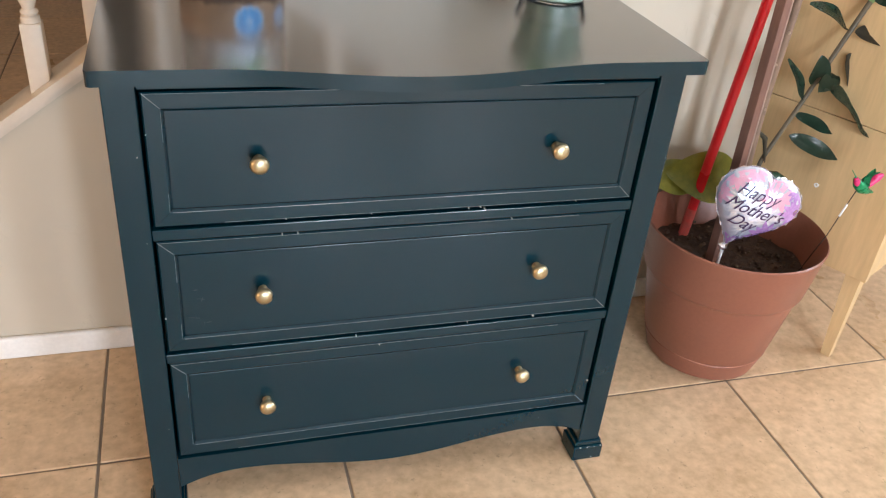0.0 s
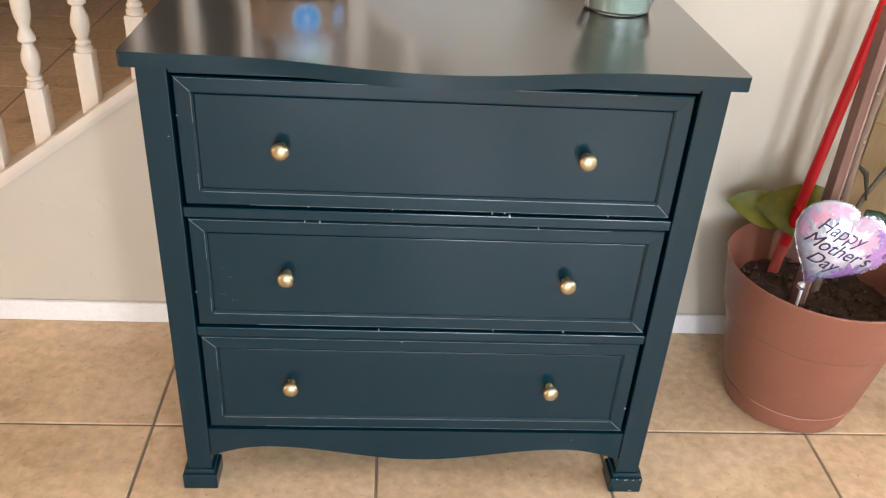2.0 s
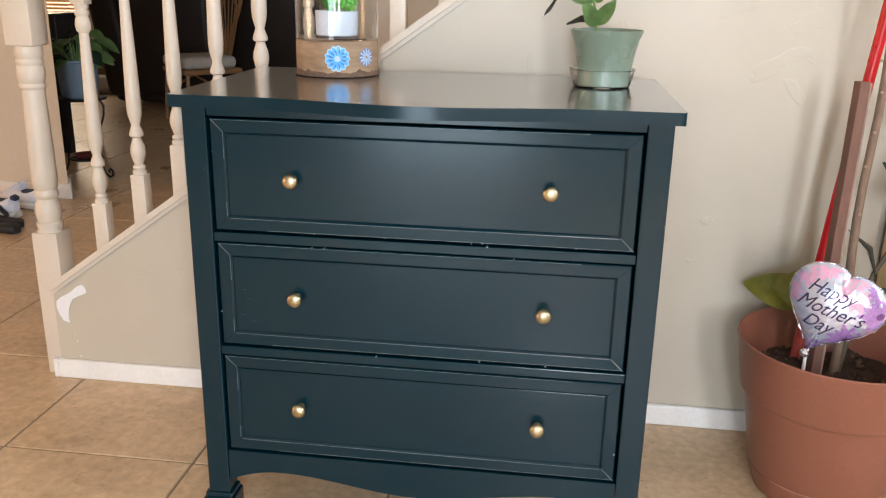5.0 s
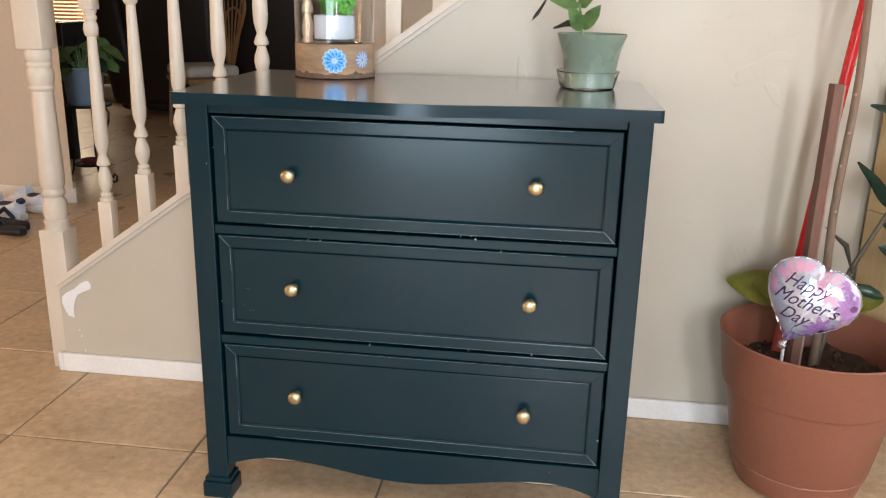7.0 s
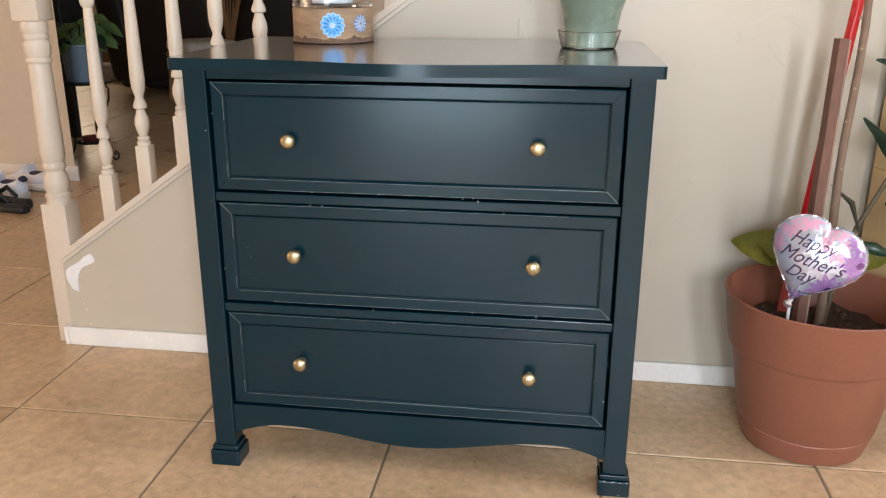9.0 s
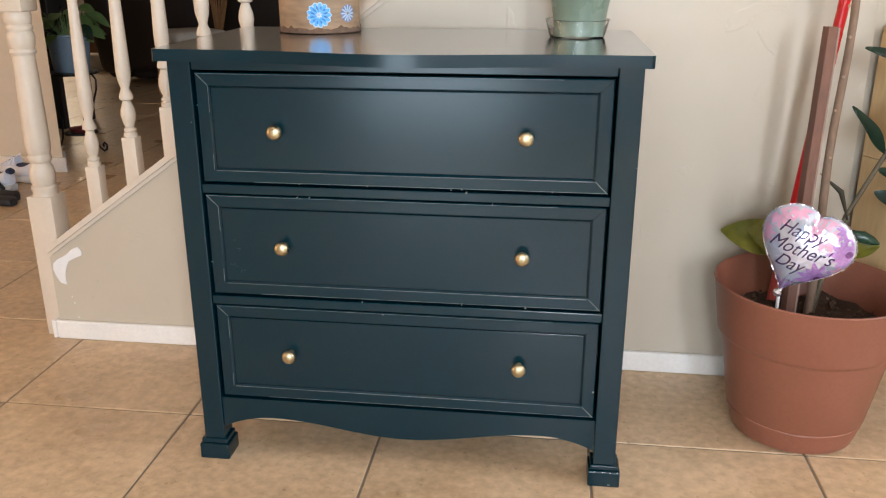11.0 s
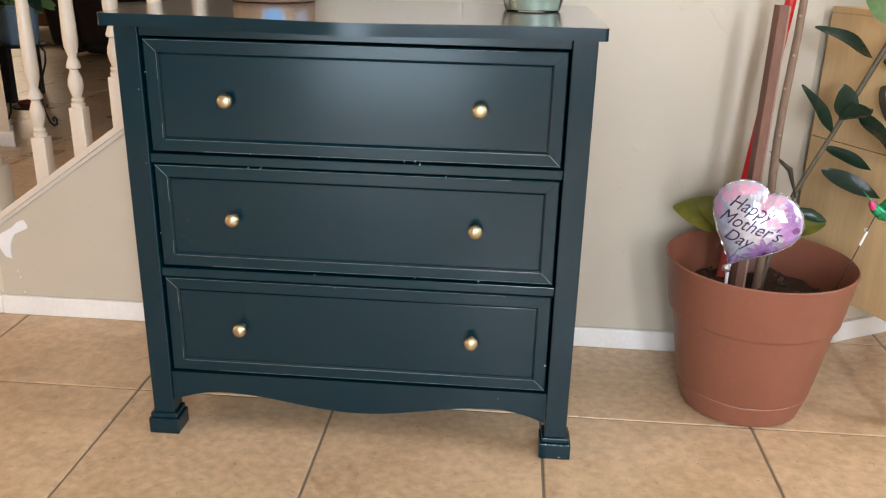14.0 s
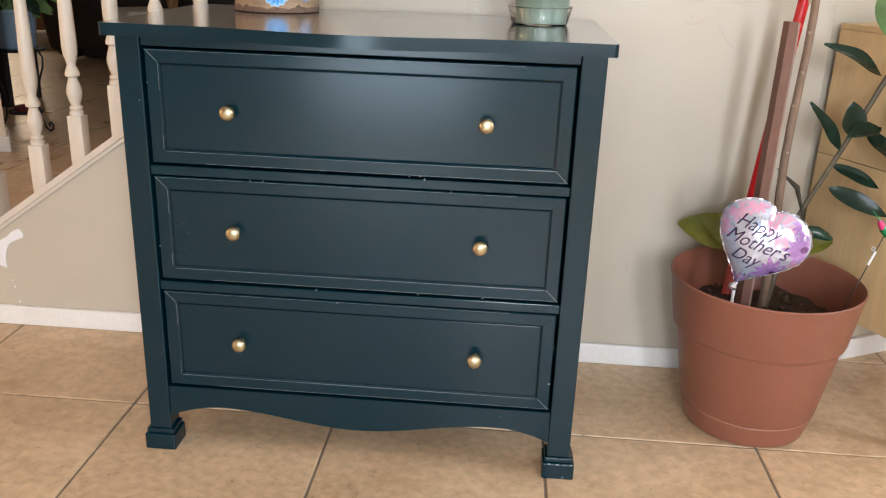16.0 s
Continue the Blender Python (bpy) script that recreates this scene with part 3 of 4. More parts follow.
rleaf((1.371, 0.355, 0.55), (1.49, 0.31, 0.503), 0.04, (0, -0.9, 0.4))
rleaf((1.392, 0.34, 0.955), (1.446, 0.32, 0.862), 0.05, (-0.3, -0.9, 0.3), m=GLEAF)
rleaf((1.47, 0.37, 0.735), (1.535, 0.38, 0.64), 0.07, (0.4, -0.9, 0.1), m=BLEAF)
rleaf((1.459, 0.36, 0.79), (1.56, 0.33, 0.77), 0.05, (0, -0.7, 0.7), m=BLEAF)
rleaf((1.475, 0.36, 0.86), (1.56, 0.29, 0.93), 0.07, (0.1, -0.9, 0.4))
rleaf((1.49, 0.355, 0.91), (1.41, 0.31, 0.98), 0.06, (0.1, -0.9, 0.4))
rleaf((1.51, 0.35, 0.97), (1.6, 0.31, 1.06), 0.075, (0, -0.8, 0.5))
rleaf((1.23, 0.435, 0.395), (1.082, 0.475, 0.415), 0.085, (-0.35, -0.85, 0.55), m=YLEAF, droop=0.2)
rleaf((1.33, 0.42, 0.40), (1.135, 0.445, 0.425), 0.125, (-0.25, -0.85, 0.45), m=YLEAF, wave=0.004, droop=0.12)
rleaf((1.33, 0.37, 0.40), (1.402, 0.35, 0.427), 0.04, (0, -0.8, 0.6), m=YLEAF)
part("leaf_bud", tube(bmesh.new(), [W(1.335, 0.355, 0.452), W(1.36, 0.345, 0.449), W(1.38, 0.34, 0.442), W(1.394, 0.335, 0.437)], [0.010, 0.014, 0.010, 0.002], 10), LEAF, plant, "dark rolled leaf tip", smooth=True)
for i in range(9):
    a = i * 2.4
    z = 1.10 + 0.034 * i
    rleaf((1.262, 0.33, z), (1.262 + 0.2 * math.cos(a), 0.33 + 0.13 * math.sin(a), z + 0.08), 0.075, (0, -0.5, 0.8), droop=0.3)

RED = material("red_enamel", (0.62, 0.012, 0.016), 0.3, vary=0.1, scale=8, fine=100)
rod = thing("red_pole", pose(1.202, 0.416, 0.22), "bright red round pole stuck into the planter's soil", "pole")
part("shaft", tube(bmesh.new(), [(0, 0, 0), (0.0045, 0, 0.05), (0.104, 0.003, 1.1)], 0.0118, 16), RED, rod, smooth=True)
part("muddy_end", tube(bmesh.new(), [(0.0005, 0, 0.005), (0.0045, 0, 0.05), (0.0108, 0.0002, 0.115)], 0.0122, 16), material("mud_smeared_red", (0.5, 0.06, 0.05), 0.6, vary=0.4, scale=40, fine=150, tint=(0.33, 0.10, 0.07)), rod, "red end smeared with soil", smooth=True)
STAKE = material("weathered_red_wood", (0.165, 0.083, 0.058), 0.75, vary=0.25, scale=20, fine=120, stretch=(1, 1, 0.25), bump=0.3, dist=0.001)
STAKE2 = material("bared_wood", (0.32, 0.215, 0.165), 0.8, vary=0.35, scale=40, fine=150, stretch=(1, 1, 0.3), bump=0.4, dist=0.001)
stake = thing("garden_stake", Matrix.Translation((1.204, 0.28, 0.2)) @ pose(0, 0, 0, -2.2, 2.0, 17), "reddish square wooden stake, one edge worn bare", "stake")
part("stake_body", a_box(-0.012, -0.011, 0, 0.009, 0.011, 0.702, bevel=0.0012), STAKE, stake)
part("worn_face", a_box(0.0092, -0.0115, 0.0, 0.0135, 0.011, 0.70, bevel=0.001), STAKE2, stake, "side worn to bare pale wood")

# ---- balloon ----
FOIL = material("pearly_lilac_foil", (0.74, 0.72, 0.88), 0.13, metal=0.55, vary=0.1, scale=14, fine=60, tint=(0.62, 0.74, 0.86), bump=0.15, dist=0.002, coat=1.0)
FOILB = material("silver_foil", (0.7, 0.66, 0.7), 0.2, metal=0.8, vary=0.1, scale=16, fine=70, bump=0.12)
INK = material("dark_violet_print", (0.045, 0.022, 0.075), 0.35)
PINK = material("pink_print", (0.78, 0.36, 0.52), 0.15, metal=0.4, vary=0.2, scale=40, fine=160, tint=(0.74, 0.52, 0.68), coat=1.0)
PURP = material("lilac_print", (0.54, 0.33, 0.72), 0.15, metal=0.4, vary=0.25, scale=40, fine=160, tint=(0.40, 0.22, 0.56), coat=1.0)
PLUM = material("plum_print", (0.20, 0.08, 0.27), 0.15, metal=0.3, vary=0.3, scale=40, fine=160, coat=1.0)
balloon = thing("heart_balloon", pose(1.190, 0.188, 0.468, 0, 20, -20.6), "small pink and silver heart foil balloon on a stick, printed lettering", "balloon")
S = 0.0057


def heart(t):
    return Vector((16 * math.sin(t) ** 3, 16.9 * math.cos(t) - 3.6 * math.cos(2 * t) - 1.5 * math.cos(3 * t) - 0.5 * math.cos(4 * t) + 1.2)) * S


M = 96
rim = [heart(2 * math.pi * (i + 0.5) / M) for i in range(M)]
ANG = sorted((math.atan2(p.y, p.x), p.length) for p in rim)


def rho(x, z):
    a = math.atan2(z, x)
    r = np.interp(a, [q[0] for q in ANG], [q[1] for q in ANG], period=2 * math.pi)
    return math.hypot(x, z) / r


def puff(x, z):
    q = min(1.0, rho(x, z))
    return -0.034 * max(0.0, 1 - q ** 2.2) ** 0.62


def shell(sign):
    bm = bmesh.new()
    rows = [[bm.verts.new((0, sign * 0.034, 0))]]
    for i in range(1, 13):
        q = i / 12
        row = []
        for k, p in enumerate(rim):
            y = sign * 0.034 * max(0.0, 1 - q ** 2.2) ** 0.62
            y += sign * 0.0030 * math.cos(k * 2.094 + 1.3 * math.sin(k * 0.31)) * q ** 3 * (1 - q ** 8) + 0.0012 * math.sin(k * 1.9) * q ** 6
            row.append(bm.verts.new((p.x * q, y, p.y * q)))
        rows.append(row)
    for k in range(M):
        bm.faces.new((rows[0][0], rows[1][k], rows[1][(k + 1) % M]))
        for i in range(1, 12):
            bm.faces.new((rows[i][k], rows[i + 1][k], rows[i + 1][(k + 1) % M], rows[i][(k + 1) % M]))
    # crimped seam
    last = rows[-1]
    out = [bm.verts.new((p.x * (1.03 + 0.012 * math.cos(k * 2.094)), 0.002 * math.sin(k * 2.3), p.y * (1.03 + 0.012 * math.cos(k * 2.094)))) for k, p in enumerate(rim)]
    for k in range(M):
        bm.faces.new((last[k], out[k], out[(k + 1) % M], last[(k + 1) % M]))
    return bm


part("front_foil", shell(-1), FOIL, balloon, smooth=True)
part("back_foil", shell(1), FOILB, balloon, smooth=True)


def flower(cx, cz, r, petals, mat, spin=0.0, eye=None):
    bm = bmesh.new()

    def on_foil(x, z, lift):
        q = rho(x, z)
        if q > 0.97:
            x, z = x * 0.97 / q, z * 0.97 / q
        return bm.verts.new((x, puff(x, z) - lift, z))
    for k in range(petals):
        a = spin + 2 * math.pi * k / petals
        rr = r * (0.88 + 0.12 * math.sin(k * 2.1))
        left, right = [], []
        for s in range(7):
            u = s / 6
            half = 0.15 * r * math.sin(math.pi * min(1.0, 0.12 + 0.88 * u ** 0.8)) ** 0.8
            d = rr * (0.16 + 0.84 * u)
            for side, row in ((1, left), (-1, right)):
                x = cx + d * math.cos(a) - side * half * math.sin(a)
                z = cz + d * math.sin(a) + side * half * math.cos(a)
                row.append(on_foil(x, z, 0.0008 + 0.00006 * k))
        for s in range(6):
            bm.faces.new((left[s], left[s + 1], right[s + 1], right[s]))
    part("printed_flower", bm, mat, balloon)
    if eye:
        bm = bmesh.new()
        bm.faces.new([on_foil(cx + 0.17 * r * math.cos(b * 0.7), cz + 0.17 * r * math.sin(b * 0.7), 0.0016) for b in range(9)])
        part("flower_eye", bm, eye, balloon)


flower(0.020, 0.058, 0.046, 12, PINK, 0.2)
flower(0.080, 0.034, 0.044, 13, PURP, 0.1, PLUM)
flower(0.052, -0.042, 0.046, 13, PURP, 0.2, PLUM)
flower(-0.076, 0.052, 0.036, 11, PINK, 0.1)
flower(-0.088, 0.004, 0.034, 11, PINK, 0.3)
flower(-0.074, -0.056, 0.024, 10, PLUM, 0.4)
flower(-0.044, 0.078, 0.030, 11, PINK, 0.7)
flower(0.088, -0.008, 0.026, 9, PINK, 0.5)
flower(0.002, -0.088, 0.030, 9, PURP, 0.4)
flower(0.056, 0.074, 0.028, 10, PURP, 0.6)


def lettering(words, cx, cz, size, parent):
    cu = bpy.data.curves.new("lettering", "FONT")
    cu.body, cu.size, cu.shear, cu.offset, cu.align_x = words, size, 0.42, 0.0, "CENTER"
    tmp = new("lettering", cu)
    dg = bpy.context.evaluated_depsgraph_get()
    me = bpy.data.meshes.new_from_object(tmp.evaluated_get(dg))
    bpy.data.objects.remove(tmp)
    bm = bmesh.new()
    bm.from_mesh(me)
    bmesh.ops.triangulate(bm, faces=bm.faces)
    for limit in (0.012, 0.006, 0.0035):
        bmesh.ops.subdivide_edges(bm, edges=[e for e in bm.edges if e.calc_length() > limit], cuts=1)
        bmesh.ops.triangulate(bm, faces=bm.faces)
    for v in bm.verts:
        a, b = v.co.x * 0.92, v.co.y * 1.08
        x, z = cx + a * 0.996 - b * 0.087, cz + a * 0.087 + b * 0.996
        v.co = Vector((x, puff(x, z) - 0.0018, z))
    part("lettering", bm, INK, parent, "dark violet slanted lettering")


lettering("Happy", -0.018, 0.027, 0.037, balloon)
lettering("Mother's", -0.004, -0.007, 0.038, balloon)
lettering("Day", -0.012, -0.042, 0.037, balloon)
bm = bmesh.new()
for k in range(7):
    x, z = -0.002 + 0.0032 * k, -0.070
    y = puff(x, z) - 0.001
    prism(bm, [(x, z), (x + (0.001 if k % 2 else 0.002), z), (x + (0.001 if k % 2 else 0.002), z + 0.009), (x, z + 0.009)], "y", y - 0.0004, y + 0.0006)
part("printed_bars", bm, INK, balloon, "small block of dark bars")
WHITEP = material("white_plastic", (0.8, 0.8, 0.8), 0.3, vary=0.05)
part("stick", tube(bmesh.new(), [(0.038, 0.002, -0.205), (0.005, 0.002, -0.115), (0.001, 0, -0.098)], 0.0035, 10), WHITEP, balloon, "white plastic stick", smooth=True)
part("neck_tab", lathe(bmesh.new(), [(0, -0.118), (0.008, -0.116), (0.0095, -0.109), (0.004, -0.101), (0, -0.10)], 14), FOILB, balloon, "gathered foil neck", smooth=True)

pick = thing("garden_pick", pose(1.36, 0.19, 0.255), "small coloured winged ornament on a thin wire in the planter", "garden ornament")
WIRE = material("dark_wire", (0.06, 0.05, 0.045), 0.4, metal=0.8)
part("wire", tube(bmesh.new(), [(0, 0, 0), (0.03, -0.025, 0.14), (0.062, -0.028, 0.255)], 0.0012, 6), WIRE, pick)
part("tag", tube(bmesh.new(), [(0.043, -0.0262, 0.188), (0.052, -0.027, 0.218)], 0.0024, 8), WHITEP, pick, "white tag on the wire")
ORN = material("green_glitter", (0.02, 0.26, 0.10), 0.3, metal=0.4, vary=0.4, scale=80, fine=300)
MAG = material("magenta_glitter", (0.62, 0.03, 0.16), 0.35, vary=0.4, scale=80, fine=300)
bm = tube(bmesh.new(), [(0.028, -0.03, 0.303), (0.044, -0.029, 0.287), (0.048, -0.028, 0.280), (0.058, -0.028, 0.268), (0.073, -0.028, 0.256), (0.088, -0.027, 0.249), (0.108, -0.026, 0.243)], [0.0006, 0.001, 0.006, 0.011, 0.0125, 0.008, 0.002], 12)
for sx, a in ((1, 0.3), (-1, -0.15)):
    leafy = leaf_mesh(0.05, 0.024, 0.1, 0.1)
    me_tmp = bpy.data.meshes.new("wing")
    bmesh.ops.transform(leafy, matrix=pose(0.068, -0.028 - 0.008 * sx, 0.262, 60 * sx, -50, 20 * sx), verts=leafy.verts)
    leafy.to_mesh(me_tmp)
    leafy.free()
    bm.from_mesh(me_tmp)
part("ornament", bm, ORN, pick, smooth=True)
part("red_throat", tube(bmesh.new(), [(0.045, -0.0305, 0.284), (0.05, -0.0305, 0.276), (0.056, -0.031, 0.266)], [0.004, 0.0075, 0.006], 10), MAG, pick, "magenta front of the ornament", smooth=True)
part("tail", tube(bmesh.new(), [(0.083, -0.031, 0.262), (0.098, -0.031, 0.282), (0.112, -0.031, 0.288)], [0.005, 0.010, 0.004], 10), MAG, pick, "magenta wing tip", smooth=True)

# ---- on the dresser ----
GLASS = bpy.data.materials.new("clear_glass")
GLASS.use_nodes = True
gb = GLASS.node_tree.nodes["Principled BSDF"]
gb.inputs["Transmission Weight"].default_value, gb.inputs["Roughness"].default_value, gb.inputs["IOR"].default_value = 1.0, 0.01, 1.45
LOG = material("light_grained_log", (0.36, 0.245, 0.15), 0.6, vary=0.42, scale=14, fine=45, stretch=(0.6, 0.6, 2.5), bump=0.3, dist=0.002)
BARKL = material("dark_bark_rim", (0.17, 0.11, 0.075), 0.9, vary=0.4, scale=30, fine=120, bump=0.6, dist=0.003)
WHITEC = material("white_ceramic", (0.50, 0.55, 0.60), 0.3, vary=0.04, scale=20, fine=80)
BLUE = material("blue_print", (0.05, 0.32, 0.80), 0.4, vary=0.3, scale=60, fine=200, tint=(0.16, 0.5, 0.9))
PALE = material("pale_blue_print", (0.35, 0.45, 0.72), 0.4, vary=0.2, scale=60, fine=200)
jar = thing("terrarium", pose(0.146, 0.372, H), "glass cylinder terrarium on a round log base", "terrarium")
part("log_base", lathe(bmesh.new(), [(0, 0.001), (0.085, 0.001), (0.0885, 0.004), (0.0885, 0.072), (0.086, 0.0745), (0, 0.0745)], 56), LOG, jar, smooth=True)
bm = bmesh.new()
lo, hi = [], []
for k in range(72):
    a = 2 * math.pi * k / 72
    h = 0.008 + 0.010 * abs(noise.noise((5 * math.cos(a), 5 * math.sin(a), 1))) + 0.006 * abs(noise.noise((19 * math.cos(a), 19 * math.sin(a), 4)))
    lo.append([bm.verts.new((0.0885 * math.cos(a), 0.0885 * math.sin(a), 0.001)), bm.verts.new((0.0905 * math.cos(a), 0.0905 * math.sin(a), 0.002))])
    hi.append([bm.verts.new((0.0905 * math.cos(a), 0.0905 * math.sin(a), h)), bm.verts.new((0.0886 * math.cos(a), 0.0886 * math.sin(a), h + 0.001))])
for k in range(72):
    j = (k + 1) % 72
    bm.faces.new((lo[k][0], lo[j][0], lo[j][1], lo[k][1]))
    bm.faces.new((lo[k][1], lo[j][1], hi[j][0], hi[k][0]))
    bm.faces.new((hi[k][0], hi[j][0], hi[j][1], hi[k][1]))
part("bark_edge", bm, BARKL, jar, "strip of ragged dark bark at the foot")
part("glass_cylinder", lathe(bmesh.new(), [(0.078, 0.0765), (0.0885, 0.0765), (0.0885, 0.30), (0.0855, 0.30), (0.0855, 0.080), (0.0, 0.080), (0.0, 0.0765), (0.078, 0.0765)], 64), GLASS, jar, "clear glass", smooth=True).visible_shadow = False
part("inner_pot", lathe(bmesh.new(), [(0, 0.0812), (0.041, 0.0812), (0.045, 0.084), (0.046, 0.133), (0.043, 0.134), (0.042, 0.122), (0, 0.122)], 40), WHITEC, jar, "white ceramic pot", smooth=True)
part("inner_soil", lathe(bmesh.new(), [(0, 0.126), (0.03, 0.127), (0.0418, 0.124)], 24), SOIL, jar)
FAKE = material("bright_green_foliage", (0.10, 0.42, 0.04), 0.5, vary=0.4, scale=30, fine=120, bump=0.2)
random.seed(21)
for i in range(14):
    a = random.uniform(1.9, 4.6)
    r, z = random.uniform(0.03, 0.06), random.uniform(0.15, 0.215)
    leaf_at(jar, (0.01 * math.cos(a), 0.01 * math.sin(a), 0.126), (r * math.cos(a), r * math.sin(a), z), 0.022, FAKE, (-0.3 * math.cos(a), -0.6, 0.8), droop=0.25, teeth=1, name="leaf")


bm = bmesh.new()
for i in range(130):
    d = Vector((random.gauss(0, 1), random.gauss(0, 1), random.gauss(0, 1))).normalized()
    g = bmesh.ops.create_icosphere(bm, subdivisions=1, radius=random.uniform(0.003, 0.006))
    bmesh.ops.translate(bm, verts=g["verts"], vec=Vector((0.026, -0.012, 0.158)) + d * random.uniform(0.012, 0.024))
part("moss_ball", bm, FAKE, jar, "round tuft of bright green moss")


DEEP = material("deep_blue_print", (0.03, 0.20, 0.62), 0.4, vary=0.3, scale=60, fine=200)
ICE = material("ice_blue_print", (0.50, 0.66, 0.86), 0.4, vary=0.15, scale=60, fine=200)
GREYB = material("grey_violet_print", (0.22, 0.25, 0.42), 0.5, vary=0.2, scale=60, fine=200)


def petals(name, a0, z0, r, count, slim, lift, mat, spin):
    """A ring of printed petals on the round face of the log."""
    bm = bmesh.new()
    for k in range(count):
        a = spin + 2 * math.pi * k / count
        vs = []
        for s in range(9):
            b = 2 * math.pi * s / 9
            u, v = r * (0.56 + 0.44 * math.cos(b)), r * slim * math.sin(b) * (1.15 + 0.3 * math.cos(b))
            x, z = u * math.cos(a) - v * math.sin(a), u * math.sin(a) + v * math.cos(a)
            R = 0.0888 + lift + 0.0001 * (k % 3)
            th = a0 + x / 0.0885
            vs.append(bm.verts.new((R * math.cos(th), R * math.sin(th), z0 + z)))
        bm.faces.new(vs)
    part(name, bm, mat, jar)


A1, A2 = radians(-76), radians(-33)
petals("outline_petals", A1, 0.040, 0.0275, 13, 0.20, 0.0002, ICE, 0.0)
petals("blue_petals", A1, 0.040, 0.0255, 13, 0.15, 0.0006, BLUE, 0.0)
petals("deep_petals", A1, 0.040, 0.0195, 12, 0.09, 0.0010, DEEP, 0.25)
petals("light_petals", A1, 0.040, 0.0135, 10, 0.14, 0.0014, BLUE, 0.1)
petals("centre_petals", A1, 0.040, 0.007, 7, 0.2, 0.0018, ICE, 0.3)
petals("dark_petals", A2, 0.042, 0.0195, 12, 0.24, 0.0002, GREYB, 0.0)
petals("pale_petals", A2, 0.042, 0.0185, 12, 0.085, 0.0006, ICE, 0.0)

SAGE = material("sage_green_glaze", (0.20, 0.265, 0.205), 0.28, vary=0.06, scale=14, fine=90, bump=0.04, dist=0.001)
gpot = thing("potted_plant", pose(0.716, 0.305, H), "small leafy plant in a sage green pot with clear saucer", "potted plant")
part("pot", lathe(bmesh.new(), [(0, 0.004), (0.048, 0.004), (0.051, 0.006), (0.053, 0.03), (0.060, 0.075), (0.0715, 0.108), (0.0725, 0.112), (0.0695, 0.112), (0.0575, 0.076), (0.05, 0.07), (0, 0.07)], 48), SAGE, gpot, smooth=True)
part("saucer", lathe(bmesh.new(), [(0, 0.0005), (0.0545, 0.0005), (0.0575, 0.003), (0.0655, 0.034), (0.0675, 0.0355), (0.067, 0.0365), (0.064, 0.0352), (0.0562, 0.0036), (0, 0.0036)], 48, -0.004, -0.002), GLASS, gpot, "clear plastic saucer", smooth=True).visible_shadow = False
part("soil", lathe(bmesh.new(), [(0, 0.098), (0.04, 0.099), (0.0655, 0.095)], 32), SOIL, gpot)
part("stem", tube(bmesh.new(), [(-0.02, 0, 0.095), (-0.022, -0.003, 0.13), (-0.03, -0.003, 0.165), (-0.02, 0, 0.22)], [0.003, 0.0028, 0.0025, 0.002], 8), GLEAF, gpot, smooth=True)
for base, tip, w, m, face in (((-0.022, -0.003, 0.118), (-0.052, -0.035, 0.165), 0.05, GLEAF, (0, -1, 0.3)), ((-0.022, -0.003, 0.12), (0.012, -0.03, 0.17), 0.045, GLEAF, (0, -1, 0.3)), ((-0.022, 0, 0.135), (-0.082, -0.02, 0.122), 0.028, BLEAF, (0, -0.7, 0.7)),
                             ((-0.03, 0, 0.165), (-0.002, -0.03, 0.20), 0.045, GLEAF, (0, -1, 0.4)), ((-0.03, 0, 0.165), (-0.10, -0.01, 0.185), 0.045, GLEAF, (0, -1, 0.4)), ((-0.02, 0, 0.21), (0.03, -0.03, 0.25), 0.05, GLEAF, (0, -1, 0.4)),
                             ((-0.099, -0.01, 0.178), (-0.128, -0.012, 0.133), 0.012, BLEAF, (0.5, -1, 0)), ((-0.02, 0, 0.21), (-0.06, 0.02, 0.26), 0.05, GLEAF, (0, -1, 0.4))):
    leaf_at(gpot, base, tip, w * 0.72, m, face, teeth=1)

# ---- beyond the railing ----
LEATHER = material("dark_brown_leather", (0.022, 0.014, 0.011), 0.5, vary=0.3, scale=5, fine=70, bump=0.25, dist=0.003)
sofa = thing("sofa", pose(-2.15, 5.35, 0), "dark brown high-backed leather sofa in the far room", "sofa")
part("base", a_box(-0.72, 0.02, 0.04, 1.0, 0.85, 0.42, bevel=0.04, seg=3), LEATHER, sofa)
for x0, x1 in ((-0.70, 0.03), (0.04, 0.82)):
    bm = a_box(x0, -0.10, 0.12, x1, 0.16, 1.08, bevel=0.07, seg=4)
    bmesh.ops.transform(bm, matrix=Matrix.Rotation(radians(6), 4, "X"), verts=bm.verts)
    part("backrest", bm, LEATHER, sofa, smooth=True)
    part("seat_cushion", a_box(x0, 0.2, 0.42, x1, 0.86, 0.56, bevel=0.05, seg=3), LEATHER, sofa, smooth=True)
for x0, x1 in ((-0.93, -0.71), (0.83, 1.05)):
    bm = a_box(x0, -0.02, 0.04, x1, 0.9, 0.7, bevel=0.07, seg=4)
    part("armrest", bm, LEATHER, sofa, smooth=True)
bm = a_box(-0.97, -0.12, 0.1, -0.71, 0.12, 1.06, bevel=0.06, seg=4)
for v in bm.verts:
    v.co.x -= 0.16 * (v.co.z - 0.4)
part("back_wing", bm, LEATHER, sofa, smooth=True)

